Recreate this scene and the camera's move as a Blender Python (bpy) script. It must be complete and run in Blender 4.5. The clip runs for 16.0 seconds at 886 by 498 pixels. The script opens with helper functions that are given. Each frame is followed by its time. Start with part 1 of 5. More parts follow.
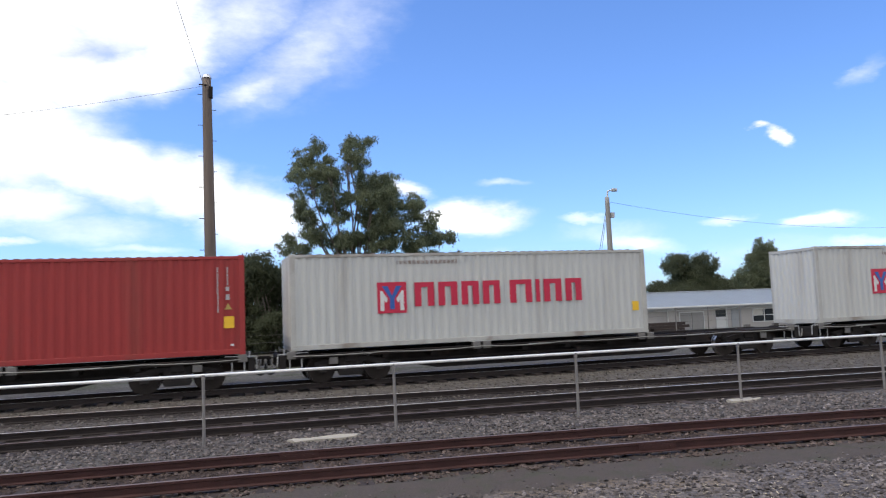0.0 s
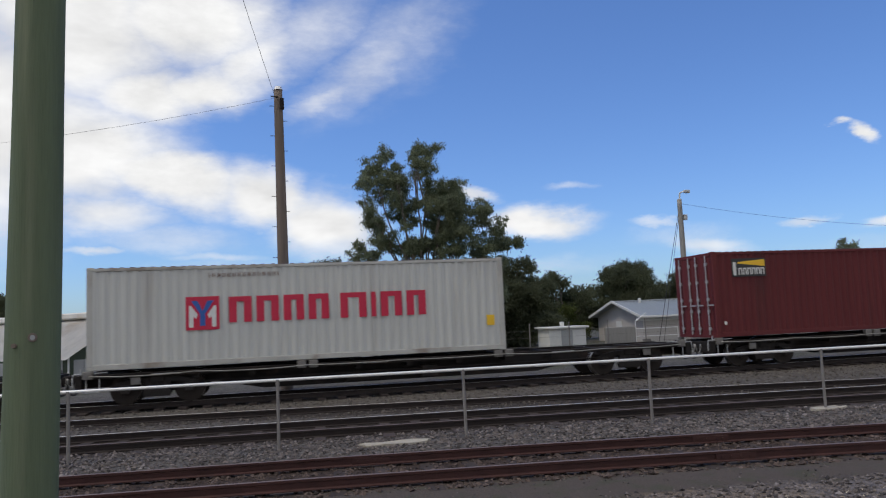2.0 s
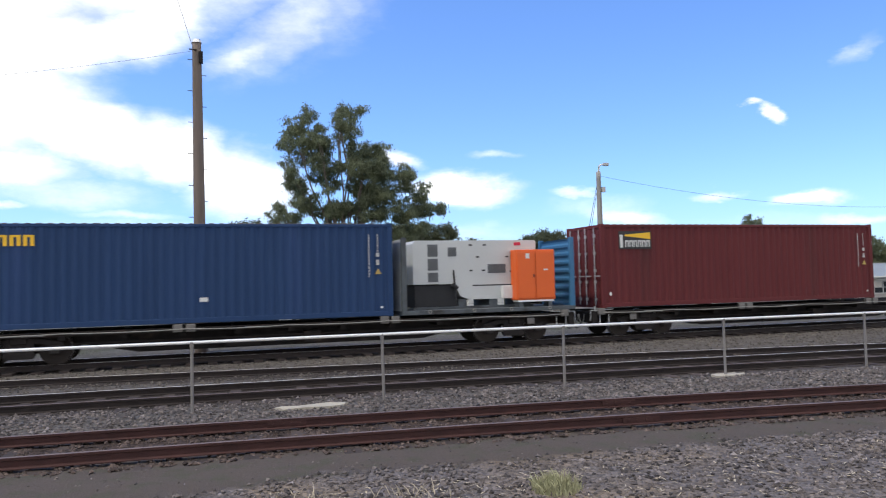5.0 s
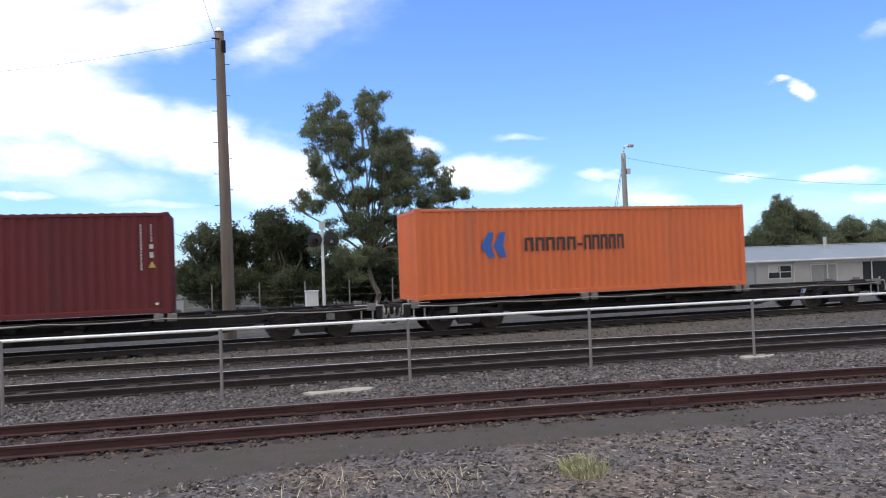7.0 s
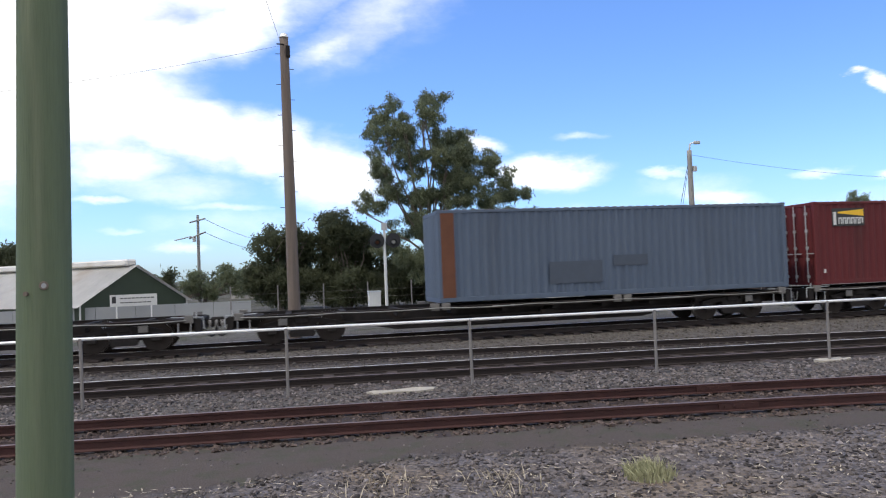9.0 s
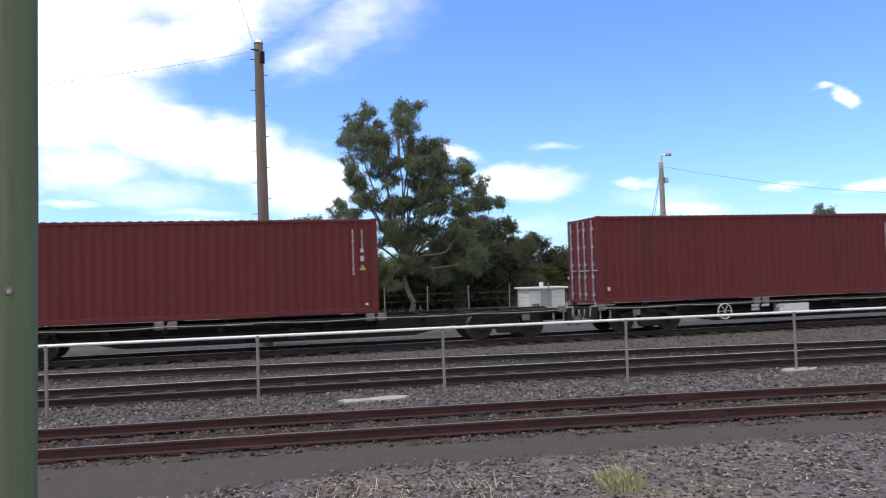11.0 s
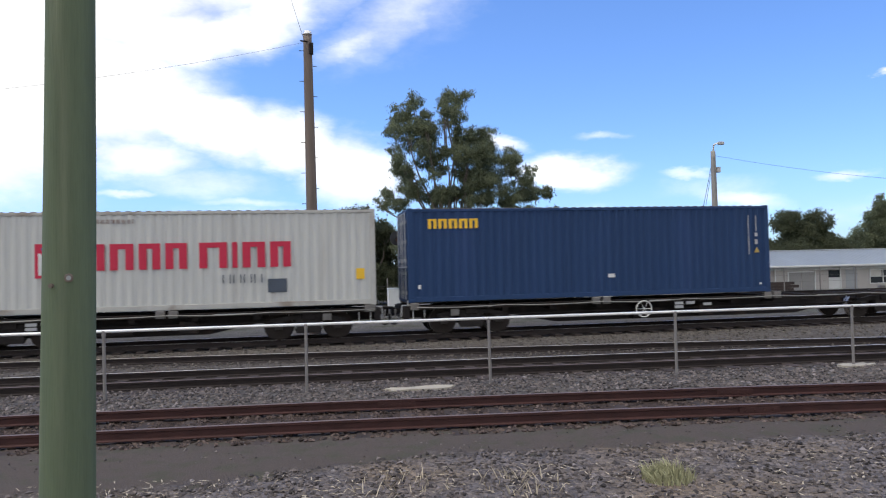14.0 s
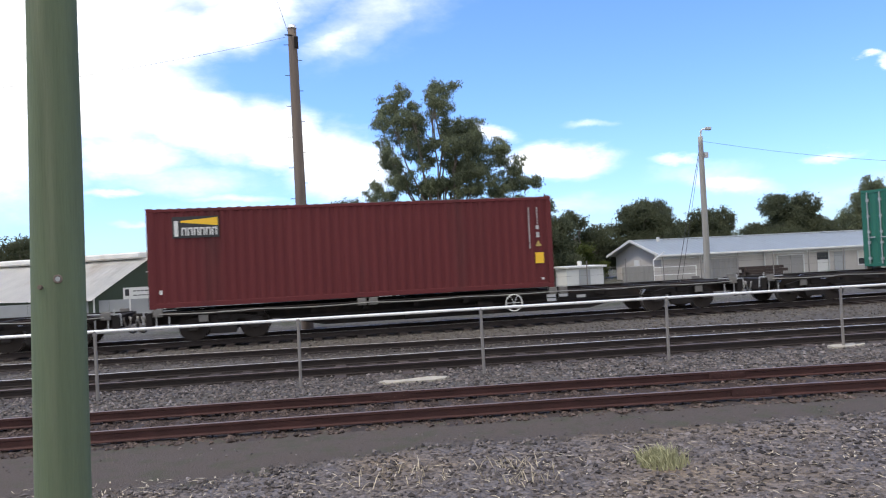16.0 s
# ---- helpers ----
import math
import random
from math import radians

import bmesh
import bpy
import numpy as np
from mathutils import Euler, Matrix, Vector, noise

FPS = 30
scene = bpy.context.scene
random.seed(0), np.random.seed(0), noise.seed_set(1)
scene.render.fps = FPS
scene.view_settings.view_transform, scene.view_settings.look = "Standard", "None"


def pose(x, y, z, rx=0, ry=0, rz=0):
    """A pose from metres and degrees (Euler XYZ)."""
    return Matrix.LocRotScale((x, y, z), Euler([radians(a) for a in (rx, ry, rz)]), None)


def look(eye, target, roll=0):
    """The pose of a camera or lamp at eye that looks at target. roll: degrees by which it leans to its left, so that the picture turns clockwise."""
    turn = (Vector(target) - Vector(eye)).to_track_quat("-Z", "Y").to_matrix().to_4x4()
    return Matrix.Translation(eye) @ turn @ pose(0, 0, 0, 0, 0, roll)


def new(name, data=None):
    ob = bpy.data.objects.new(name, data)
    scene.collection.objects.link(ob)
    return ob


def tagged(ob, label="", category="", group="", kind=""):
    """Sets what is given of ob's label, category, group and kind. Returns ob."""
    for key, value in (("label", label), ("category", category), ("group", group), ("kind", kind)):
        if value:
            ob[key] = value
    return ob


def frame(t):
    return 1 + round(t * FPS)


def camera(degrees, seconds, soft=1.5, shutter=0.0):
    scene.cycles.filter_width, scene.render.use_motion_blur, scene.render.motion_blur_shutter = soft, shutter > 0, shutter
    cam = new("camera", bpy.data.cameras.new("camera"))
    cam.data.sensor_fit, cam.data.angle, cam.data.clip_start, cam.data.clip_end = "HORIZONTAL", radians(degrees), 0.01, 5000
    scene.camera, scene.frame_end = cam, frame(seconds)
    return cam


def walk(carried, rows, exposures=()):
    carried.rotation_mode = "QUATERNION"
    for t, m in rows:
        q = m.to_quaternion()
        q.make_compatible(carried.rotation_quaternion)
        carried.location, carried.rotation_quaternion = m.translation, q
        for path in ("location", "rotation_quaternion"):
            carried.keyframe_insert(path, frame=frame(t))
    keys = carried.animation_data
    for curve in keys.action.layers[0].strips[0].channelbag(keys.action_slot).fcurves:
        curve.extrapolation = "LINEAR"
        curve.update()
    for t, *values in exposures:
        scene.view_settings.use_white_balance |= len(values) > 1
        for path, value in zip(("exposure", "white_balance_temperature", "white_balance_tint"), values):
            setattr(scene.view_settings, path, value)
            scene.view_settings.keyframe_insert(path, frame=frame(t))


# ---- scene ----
cam = camera(61.4, 16.0, soft=1.15, shutter=0.12)
EYE = (0.0, 0.0, 2.216)
# seconds, yaw, pitch, roll of the hand-held camera
TURNS = [
    (0.0, -17.57, 4.75, 2.32), (0.5, -16.46, 6.27, 2.74), (1.0, -15.43, 7.18, 2.91), (1.5, -13.29, 6.97, 2.83),
    (2.0, -12.31, 5.38, 2.51), (2.5, -12.11, 4.30, 2.38), (3.0, -14.59, 3.40, 2.26), (3.5, -16.25, 3.00, 1.88),
    (4.0, -17.73, 2.72, 1.61), (4.5, -18.44, 2.67, 1.34), (7.0, -16.49, 1.42, 2.09), (7.5, -15.40, 1.25, 2.33),
    (8.0, -14.01, 1.37, 2.40), (8.5, -12.85, 1.48, 2.39), (9.0, -11.77, 1.62, 2.21), (11.5, -14.11, 2.24, 1.75),
    (12.0, -14.14, 2.24, 1.77), (12.5, -13.48, 2.16, 2.12), (13.0, -11.78, 2.06, 2.11), (13.5, -10.30, 1.83, 1.89),
    (14.0, -10.26, 1.52, 1.37), (14.5, -11.81, 1.28, 1.73), (15.0, -12.17, 1.00, 2.21), (15.5, -11.78, 0.94, 2.63),
    (16.0, -10.95, 0.85, 2.78),
]
# the clip's camera darkens its picture at first and opens up towards the end
LIGHTS = [(0.0, -0.10), (0.5, -0.46), (1.0, -0.58), (1.5, -0.65), (2.0, -0.72), (2.5, -0.58), (3.0, -0.34), (3.5, -0.15), (4.0, -0.05), (4.5, 0.0), (7.0, 0.0), (8.0, -0.08), (9.0, -0.04), (11.5, 0.02), (13.0, -0.06), (14.0, -0.14), (14.5, -0.05), (15.5, 0.10), (16.0, 0.16)]
walk(cam, [(t, pose(*EYE, 90 + p, r, y)) for t, y, p, r in TURNS], LIGHTS)

# ---------------------------------------------------------------- world and light
SUN_DIR = Vector((-0.46, -0.05, 0.88)).normalized()


def ramp(t, n, value, lo, hi):
    m = n.new("ShaderNodeMapRange")
    m.interpolation_type = "SMOOTHSTEP"
    m.inputs["From Min"].default_value, m.inputs["From Max"].default_value = lo, hi
    t.links.new(value, m.inputs["Value"])
    return m.outputs["Result"]


def maths(t, op, a, b=None, c=None):
    m = t.nodes.new("ShaderNodeMath")
    m.operation = op
    for i, v in enumerate((a, b, c)):
        if v is None:
            continue
        if isinstance(v, (int, float)):
            m.inputs[i].default_value = v
        else:
            t.links.new(v, m.inputs[i])
    return m.outputs[0]


# clouds: azimuth, elevation, half width, half height, tilt (degrees), weight
CLOUDS = [
    (-14.0, 21.0, 9.0, 6.0, 0, 1.00), (-6.0, 22.0, 7.5, 3.8, 0, 1.00), (-2.0, 19.2, 5.0, 2.2, 28, 0.80), (-14.5, 13.0, 8.2, 4.5, 0, 1.00),
    (-7.5, 10.9, 7.5, 2.3, -12, 1.00), (-0.5, 9.5, 5.2, 2.2, -15, 1.00), (3.6, 7.6, 4.4, 2.6, -5, 1.00), (-20.0, 14.0, 7.0, 9.0, 0, 1.00),
    (7.0, 18.9, 8.0, 2.8, 35, 0.56), (9.5, 21.0, 9.0, 4.8, 35, 0.46), (4.2, 16.8, 4.6, 1.2, 34, 0.60), (2.5, 21.5, 7.0, 3.6, 30, 0.56), (-5.0, 17.4, 5.2, 2.2, 5, 0.95), (-8.8, 17.0, 4.2, 2.8, 0, 1.00), (-1.5, 18.3, 4.5, 2.4, 24, 0.72),
    (-8.0, 6.8, 8.0, 1.8, -3, 0.55), (-12.5, 8.6, 6.0, 1.8, -5, 0.78), (-3.0, 3.6, 10.0, 2.2, 0, 0.40), (30.5, 5.2, 5.5, 1.5, -3, 0.46), (22.0, 3.6, 7.0, 1.4, 0, 0.40), (43.0, 3.4, 8.0, 1.4, 0, 0.40),
    (-12.9, 6.0, 2.6, 0.5, -2, 0.65), (-4.3, 5.1, 4.5, 0.6, -3, 0.52), (-7.4, 2.3, 2.6, 0.6, -2, 0.62), (-12.0, 3.6, 2.2, 0.4, 0, 0.45),
    (14.6, 9.7, 2.6, 0.7, -12, 0.80), (20.0, 7.2, 4.2, 1.2, -8, 1.00), (22.2, 9.5, 2.4, 0.5, -5, 0.50),
    (42.9, 11.2, 1.3, 0.5, -25, 0.95), (41.3, 12.0, 0.9, 0.3, -5, 0.75),
    (28.8, 6.4, 2.2, 0.4, 0, 0.55), (32.0, 4.6, 3.8, 0.9, -5, 0.66), (39.2, 5.6, 1.9, 0.36, 0, 0.66), (45.0, 5.2, 2.4, 0.62, 8, 0.88), (48.0, 3.8, 3.0, 0.5, 0, 0.58), (48.6, 14.7, 2.4, 0.7, 30, 0.45),
]


def sky_world():
    w = bpy.data.worlds.new("sky")
    scene.world = w
    w.use_nodes = True
    t = w.node_tree
    n = t.nodes
    n.clear()
    sky = n.new("ShaderNodeTexSky")
    sky.sky_type, sky.sun_disc = "NISHITA", False
    sky.sun_elevation = math.asin(SUN_DIR.z)
    sky.sun_rotation = math.atan2(SUN_DIR.x, SUN_DIR.y)
    sky.air_density, sky.dust_density, sky.ozone_density = 1.0, 0.6, 2.0
    co = n.new("ShaderNodeTexCoord")
    sep = n.new("ShaderNodeSeparateXYZ")
    t.links.new(co.outputs["Generated"], sep.inputs[0])
    x, y, z = sep.outputs
    az = maths(t, "MULTIPLY", maths(t, "ARCTAN2", x, y), 57.2958)
    el = maths(t, "MULTIPLY", maths(t, "ARCSINE", z), 57.2958)
    # ragged edges: the coordinates are pushed about by noise
    fine = n.new("ShaderNodeTexNoise")
    fine.inputs["Scale"].default_value, fine.inputs["Detail"].default_value, fine.inputs["Roughness"].default_value = 9.0, 8.0, 0.62
    mp = n.new("ShaderNodeMapping")
    mp.inputs["Scale"].default_value = (1.0, 1.0, 2.2)
    t.links.new(co.outputs["Generated"], mp.inputs["Vector"])
    t.links.new(mp.outputs[0], fine.inputs["Vector"])
    noise_v = maths(t, "SUBTRACT", fine.outputs[0], 0.5)
    for scale, detail, push_az, push_el in ((4.5, 2.0, 5.0, 2.4), (16.0, 5.0, 3.4, 1.7)):
        warp = n.new("ShaderNodeTexNoise")
        warp.inputs["Scale"].default_value, warp.inputs["Detail"].default_value, warp.inputs["Roughness"].default_value = scale, detail, 0.6
        t.links.new(mp.outputs[0], warp.inputs["Vector"])
        two = n.new("ShaderNodeSeparateColor")
        t.links.new(warp.outputs["Color"], two.inputs[0])
        az = maths(t, "ADD", az, maths(t, "MULTIPLY", maths(t, "SUBTRACT", two.outputs[0], 0.5), push_az))
        el = maths(t, "ADD", el, maths(t, "MULTIPLY", maths(t, "SUBTRACT", two.outputs[1], 0.5), push_el))
    total = None
    for a0, e0, ra, re, tilt, weight in CLOUDS:
        da, de = maths(t, "SUBTRACT", az, a0), maths(t, "SUBTRACT", el, e0)
        ca, sa = math.cos(radians(tilt)), math.sin(radians(tilt))
        u = maths(t, "ADD", maths(t, "MULTIPLY", da, ca / ra), maths(t, "MULTIPLY", de, sa / ra))
        v = maths(t, "ADD", maths(t, "MULTIPLY", da, -sa / re), maths(t, "MULTIPLY", de, ca / re))
        r2 = maths(t, "ADD", maths(t, "MULTIPLY", u, u), maths(t, "MULTIPLY", v, v))
        blob = maths(t, "MULTIPLY", maths(t, "POWER", 2.718, maths(t, "MULTIPLY", r2, -0.8)), weight)
        total = blob if total is None else maths(t, "MAXIMUM", total, blob)
    # scattered cloud over the rest of the sky
    wide = n.new("ShaderNodeTexNoise")
    wide.inputs["Scale"].default_value, wide.inputs["Detail"].default_value = 2.2, 5.0
    t.links.new(mp.outputs[0], wide.inputs["Vector"])
    behind = maths(t, "MULTIPLY", ramp(t, n, y, 0.35, -0.1), ramp(t, n, wide.outputs[0], 0.34, 0.52))
    total = maths(t, "MAXIMUM", total, behind)
    cover = ramp(t, n, maths(t, "ADD", total, maths(t, "MULTIPLY", noise_v, 0.40)), 0.22, 0.92)
    mix = n.new("ShaderNodeMix")
    mix.data_type = "RGBA"
    t.links.new(cover, mix.inputs["Factor"])
    # clear, deep blue air
    tint = n.new("ShaderNodeVectorMath")
    tint.operation = "MULTIPLY"
    tint.inputs[1].default_value = (0.83, 1.11, 1.62)
    t.links.new(sky.outputs[0], tint.inputs[0])
    t.links.new(tint.outputs[0], mix.inputs["A"])
    white = n.new("ShaderNodeVectorMath")
    white.operation = "SCALE"
    white.inputs[0].default_value = (9.8, 9.8, 9.8)
    t.links.new(maths(t, "ADD", maths(t, "MULTIPLY", fine.outputs[0], 0.7), 0.62), white.inputs["Scale"])
    t.links.new(white.outputs[0], mix.inputs["B"])
    bg = n.new("ShaderNodeBackground")
    bg.inputs["Strength"].default_value = SKY
    out = n.new("ShaderNodeOutputWorld")
    t.links.new(mix.outputs["Result"], bg.inputs["Color"])
    t.links.new(bg.outputs[0], out.inputs["Surface"])


SKY = 0.15
sky_world()
sun = new("sun", bpy.data.lights.new("sun", "SUN"))
sun.data.energy, sun.data.angle, sun.data.color = 2.2, radians(3.0), (1.0, 0.93, 0.83)
sun.matrix_world = look(SUN_DIR * 50, (0, 0, 0))


# ---------------------------------------------------------------- materials
def material(name, base, rough=0.7, metal=0.0, vary=0.15, scale=6.0, fine=60.0, bump=0.15, stain=None, stain_at=(0.55, 0.75), stretch=(1, 1, 1), spec=0.4, rand=0.0, fine_amount=0.5):
    """Base colour, broken up at two scales, with stains in a second colour and fine relief."""
    m = bpy.data.materials.new(name)
    m.use_nodes = True
    t = m.node_tree
    n, ln = t.nodes, t.links
    b = n["Principled BSDF"]
    b.inputs["Roughness"].default_value, b.inputs["Metallic"].default_value = rough, metal
    b.inputs["Specular IOR Level"].default_value = spec
    co = n.new("ShaderNodeTexCoord")
    mp = n.new("ShaderNodeMapping")
    mp.inputs["Scale"].default_value = stretch
    ln.new(co.outputs["Object"], mp.inputs[0])

    def tex(s, detail=4.0):
        k = n.new("ShaderNodeTexNoise")
        k.inputs["Scale"].default_value, k.inputs["Detail"].default_value = s, detail
        ln.new(mp.outputs[0], k.inputs["Vector"])
        return k.outputs[0]

    big, small = tex(scale), tex(fine)
    v = maths(t, "ADD", maths(t, "MULTIPLY", maths(t, "SUBTRACT", big, 0.5), 2.4 * vary), maths(t, "MULTIPLY", maths(t, "SUBTRACT", small, 0.5), 2.4 * vary * fine_amount))
    if rand:
        oi = n.new("ShaderNodeObjectInfo")
        v = maths(t, "ADD", v, maths(t, "MULTIPLY", maths(t, "SUBTRACT", oi.outputs["Random"], 0.5), rand))
    v = maths(t, "ADD", v, 1.0)
    sc = n.new("ShaderNodeVectorMath")
    sc.operation = "SCALE"
    sc.inputs[0].default_value = base
    ln.new(v, sc.inputs["Scale"])
    colour = sc.outputs[0]
    if stain:
        mx = n.new("ShaderNodeMix")
        mx.data_type = "RGBA"
        ln.new(ramp(t, n, tex(scale * 0.45, 9.0), *stain_at), mx.inputs["Factor"])
        ln.new(colour, mx.inputs["A"])
        mx.inputs["B"].default_value = (*stain, 1)
        colour = mx.outputs["Result"]
    ln.new(colour, b.inputs["Base Color"])
    if bump:
        bp = n.new("ShaderNodeBump")
        bp.inputs["Strength"].default_value, bp.inputs["Distance"].default_value = bump, 0.02
        ln.new(small, bp.inputs["Height"])
        ln.new(bp.outputs[0], b.inputs["Normal"])
    return m


M = {}


def paint(name, base, **kw):
    M[name] = material(name, base, **kw)


paint("red_paint", (0.116, 0.024, 0.026), rough=0.68, spec=0.2, vary=0.10, scale=0.7, fine=9, bump=0.05, stain=(0.085, 0.026, 0.026), stain_at=(0.5, 0.8), stretch=(3, 1, 0.35))
paint("scarlet_paint", (0.31, 0.030, 0.028), rough=0.55, vary=0.10, scale=0.7, fine=9, bump=0.05, stain=(0.22, 0.04, 0.03), stain_at=(0.5, 0.8), stretch=(3, 1, 0.35))
paint("white_paint", (0.50, 0.50, 0.475), rough=0.5, vary=0.05, scale=0.8, fine=9, bump=0.05, stain=(0.38, 0.365, 0.34), stain_at=(0.52, 0.84), stretch=(3, 1, 0.35))
paint("white_frame", (0.42, 0.41, 0.38), rough=0.6, vary=0.15, scale=2, fine=14, bump=0.05, stain=(0.22, 0.18, 0.145), stain_at=(0.48, 0.72))
paint("blue_paint", (0.021, 0.049, 0.122), rough=0.68, spec=0.2, vary=0.12, scale=0.7, fine=9, bump=0.05, stain=(0.03, 0.06, 0.15), stain_at=(0.5, 0.8), stretch=(3, 1, 0.35))
paint("orange_paint", (0.58, 0.130, 0.040), rough=0.55, vary=0.09, scale=0.7, fine=9, bump=0.05, stain=(0.44, 0.115, 0.045), stain_at=(0.48, 0.85), stretch=(3, 1, 0.35))
paint("grey_paint", (0.096, 0.122, 0.166), rough=0.68, spec=0.2, vary=0.12, scale=0.7, fine=9, bump=0.05, stain=(0.085, 0.105, 0.14), stain_at=(0.5, 0.75), stretch=(3, 1, 0.35))
paint("green_paint", (0.02, 0.12, 0.08), rough=0.55, vary=0.1, scale=0.7, fine=9, bump=0.05)
paint("rust_paint", (0.13, 0.052, 0.028), rough=0.85, vary=0.25, scale=2, fine=20, bump=0.2)
paint("roof_paint", (0.16, 0.13, 0.13), rough=0.7, vary=0.2, scale=1.0, fine=12)
paint("marking_white", (0.62, 0.62, 0.60), rough=0.6, vary=0.08, bump=0.0)
paint("worn_white", (0.42, 0.41, 0.40), rough=0.7, vary=0.3, scale=9, fine=60, bump=0.0)
paint("worn_yellow", (0.42, 0.30, 0.09), rough=0.7, vary=0.25, scale=9, fine=60, bump=0.0)
paint("marking_red", (0.50, 0.018, 0.055), rough=0.55, vary=0.06, bump=0.0)
paint("marking_blue", (0.03, 0.10, 0.35), rough=0.55, vary=0.06, bump=0.0)
paint("marking_yellow", (0.80, 0.48, 0.03), rough=0.55, vary=0.06, bump=0.0)
paint("marking_black", (0.03, 0.03, 0.032), rough=0.6, vary=0.06, bump=0.0)
paint("marking_grey", (0.060, 0.075, 0.102), rough=0.6, vary=0.18, scale=2.5, bump=0.0)
paint("steel_dark", (0.026, 0.023, 0.022), spec=0.12, rough=0.9, vary=0.35, scale=3, fine=30, stain=(0.07, 0.05, 0.04), stain_at=(0.55, 0.8))
paint("steel_deck", (0.036, 0.032, 0.030), spec=0.12, rough=0.9, vary=0.3, scale=3, fine=30, stain=(0.05, 0.035, 0.03), stain_at=(0.5, 0.75))
paint("wheel_steel", (0.034, 0.028, 0.025), spec=0.12, rough=0.9, metal=0.0, vary=0.25, scale=4, fine=30)
paint("rubbed_steel", (0.50, 0.48, 0.46), rough=0.32, metal=0.85, vary=0.12, scale=3, fine=40, bump=0.03)
paint("grey_steel", (0.42, 0.42, 0.42), rough=0.5, metal=0.3, vary=0.15, scale=4, fine=40, bump=0.05)
paint("pad_steel", (0.15, 0.14, 0.13), rough=0.7, vary=0.3, scale=5, fine=40, bump=0.1)
# base paled so the fence rail's sunlit top is held in the colour
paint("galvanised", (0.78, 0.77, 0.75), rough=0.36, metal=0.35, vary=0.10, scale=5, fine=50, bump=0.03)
# darker pipe metal: shade on upright posts put into the colour
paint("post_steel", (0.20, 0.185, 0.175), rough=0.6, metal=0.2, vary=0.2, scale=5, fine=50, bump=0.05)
paint("rail_rust", (0.045, 0.0165, 0.0145), rough=0.8, vary=0.4, scale=3, fine=40, bump=0.2)
paint("rail_dark", (0.022, 0.0155, 0.014), rough=0.85, vary=0.3, scale=3, fine=40, bump=0.2)
paint("rail_head", (0.16, 0.118, 0.108), rough=0.6, metal=0.2, vary=0.2, scale=2, fine=30, bump=0.05)
paint("rail_bright", (0.62, 0.57, 0.52), rough=0.45, metal=0.45, vary=0.10, scale=2, fine=30, bump=0.01)
paint("sleeper_wood", (0.046, 0.034, 0.030), rough=0.9, vary=0.35, scale=4, fine=40, bump=0.5, stretch=(1, 0.25, 1), rand=0.5)
paint("stone", (0.24, 0.225, 0.225), rough=0.9, vary=0.35, scale=7, fine=60, bump=0.3, fine_amount=0.8)
paint("concrete", (0.36, 0.325, 0.265), rough=0.9, vary=0.2, scale=4, fine=40, bump=0.3)
paint("pole_wood", (0.152, 0.120, 0.100), rough=0.9, vary=0.3, scale=2.5, fine=30, bump=0.4, stretch=(4, 4, 0.3))
paint("pole_grey", (0.26, 0.25, 0.235), rough=0.85, vary=0.2, scale=2.5, fine=30, bump=0.3, stretch=(4, 4, 0.3))
paint("treated_pine", (0.098, 0.126, 0.074), rough=0.85, vary=0.26, scale=2.2, fine=22, bump=0.35, stain=(0.155, 0.172, 0.108), stain_at=(0.5, 0.72), stretch=(5, 5, 0.25))
paint("bark", (0.17, 0.14, 0.115), rough=0.9, vary=0.35, scale=3, fine=25, bump=0.4, stretch=(2, 2, 0.5))
paint("gum_leaf", (0.190, 0.212, 0.130), spec=0.12, rough=0.85, vary=0.40, scale=0.9, fine=14, bump=0.0, fine_amount=0.8)
paint("dark_leaf", (0.108, 0.120, 0.072), spec=0.12, rough=0.85, vary=0.40, scale=0.9, fine=14, bump=0.0, fine_amount=0.8)
paint("olive_leaf", (0.095, 0.112, 0.034), spec=0.12, rough=0.85, vary=0.4, scale=0.9, fine=14, bump=0.0)


def leafy(name):
    """Lets some of the light through the leaves."""
    t = M[name].node_tree
    b = t.nodes["Principled BSDF"]
    tr = t.nodes.new("ShaderNodeBsdfTranslucent")
    t.links.new(b.inputs["Base Color"].links[0].from_socket, tr.inputs["Color"])
    mx = t.nodes.new("ShaderNodeMixShader")
    mx.inputs[0].default_value = 0.55
    t.links.new(b.outputs[0], mx.inputs[1])
    t.links.new(tr.outputs[0], mx.inputs[2])
    t.links.new(mx.outputs[0], t.nodes["Material Output"].inputs["Surface"])


for leaf in ("gum_leaf", "dark_leaf", "olive_leaf"):
    leafy(leaf)
paint("weed_leaf", (0.33, 0.32, 0.18), rough=0.8, vary=0.3, scale=8, fine=60, bump=0.0)
paint("straw", (0.42, 0.36, 0.27), rough=0.9, vary=0.25, scale=8, fine=60, bump=0.0)
paint("wall_render", (0.44, 0.41, 0.38), rough=0.85, vary=0.10, scale=1.2, fine=20, bump=0.1)
paint("roof_sheet", (0.50, 0.54, 0.57), rough=0.5, vary=0.08, scale=0.8, fine=12, metal=0.2, bump=0.05)
paint("trim_white", (0.62, 0.62, 0.60), rough=0.6, vary=0.06, bump=0.03)
paint("shed_green", (0.045, 0.062, 0.042), rough=0.75, vary=0.15, scale=1.5, fine=20)
paint("shed_roof", (0.62, 0.60, 0.56), rough=0.6, vary=0.15, scale=1.0, fine=14, stain=(0.45, 0.38, 0.30), stain_at=(0.55, 0.8))
paint("fence_sheet", (0.33, 0.34, 0.345), rough=0.6, vary=0.1, scale=1, fine=14)
paint("wire", (0.045, 0.045, 0.05), rough=0.6, vary=0.1, bump=0.0)
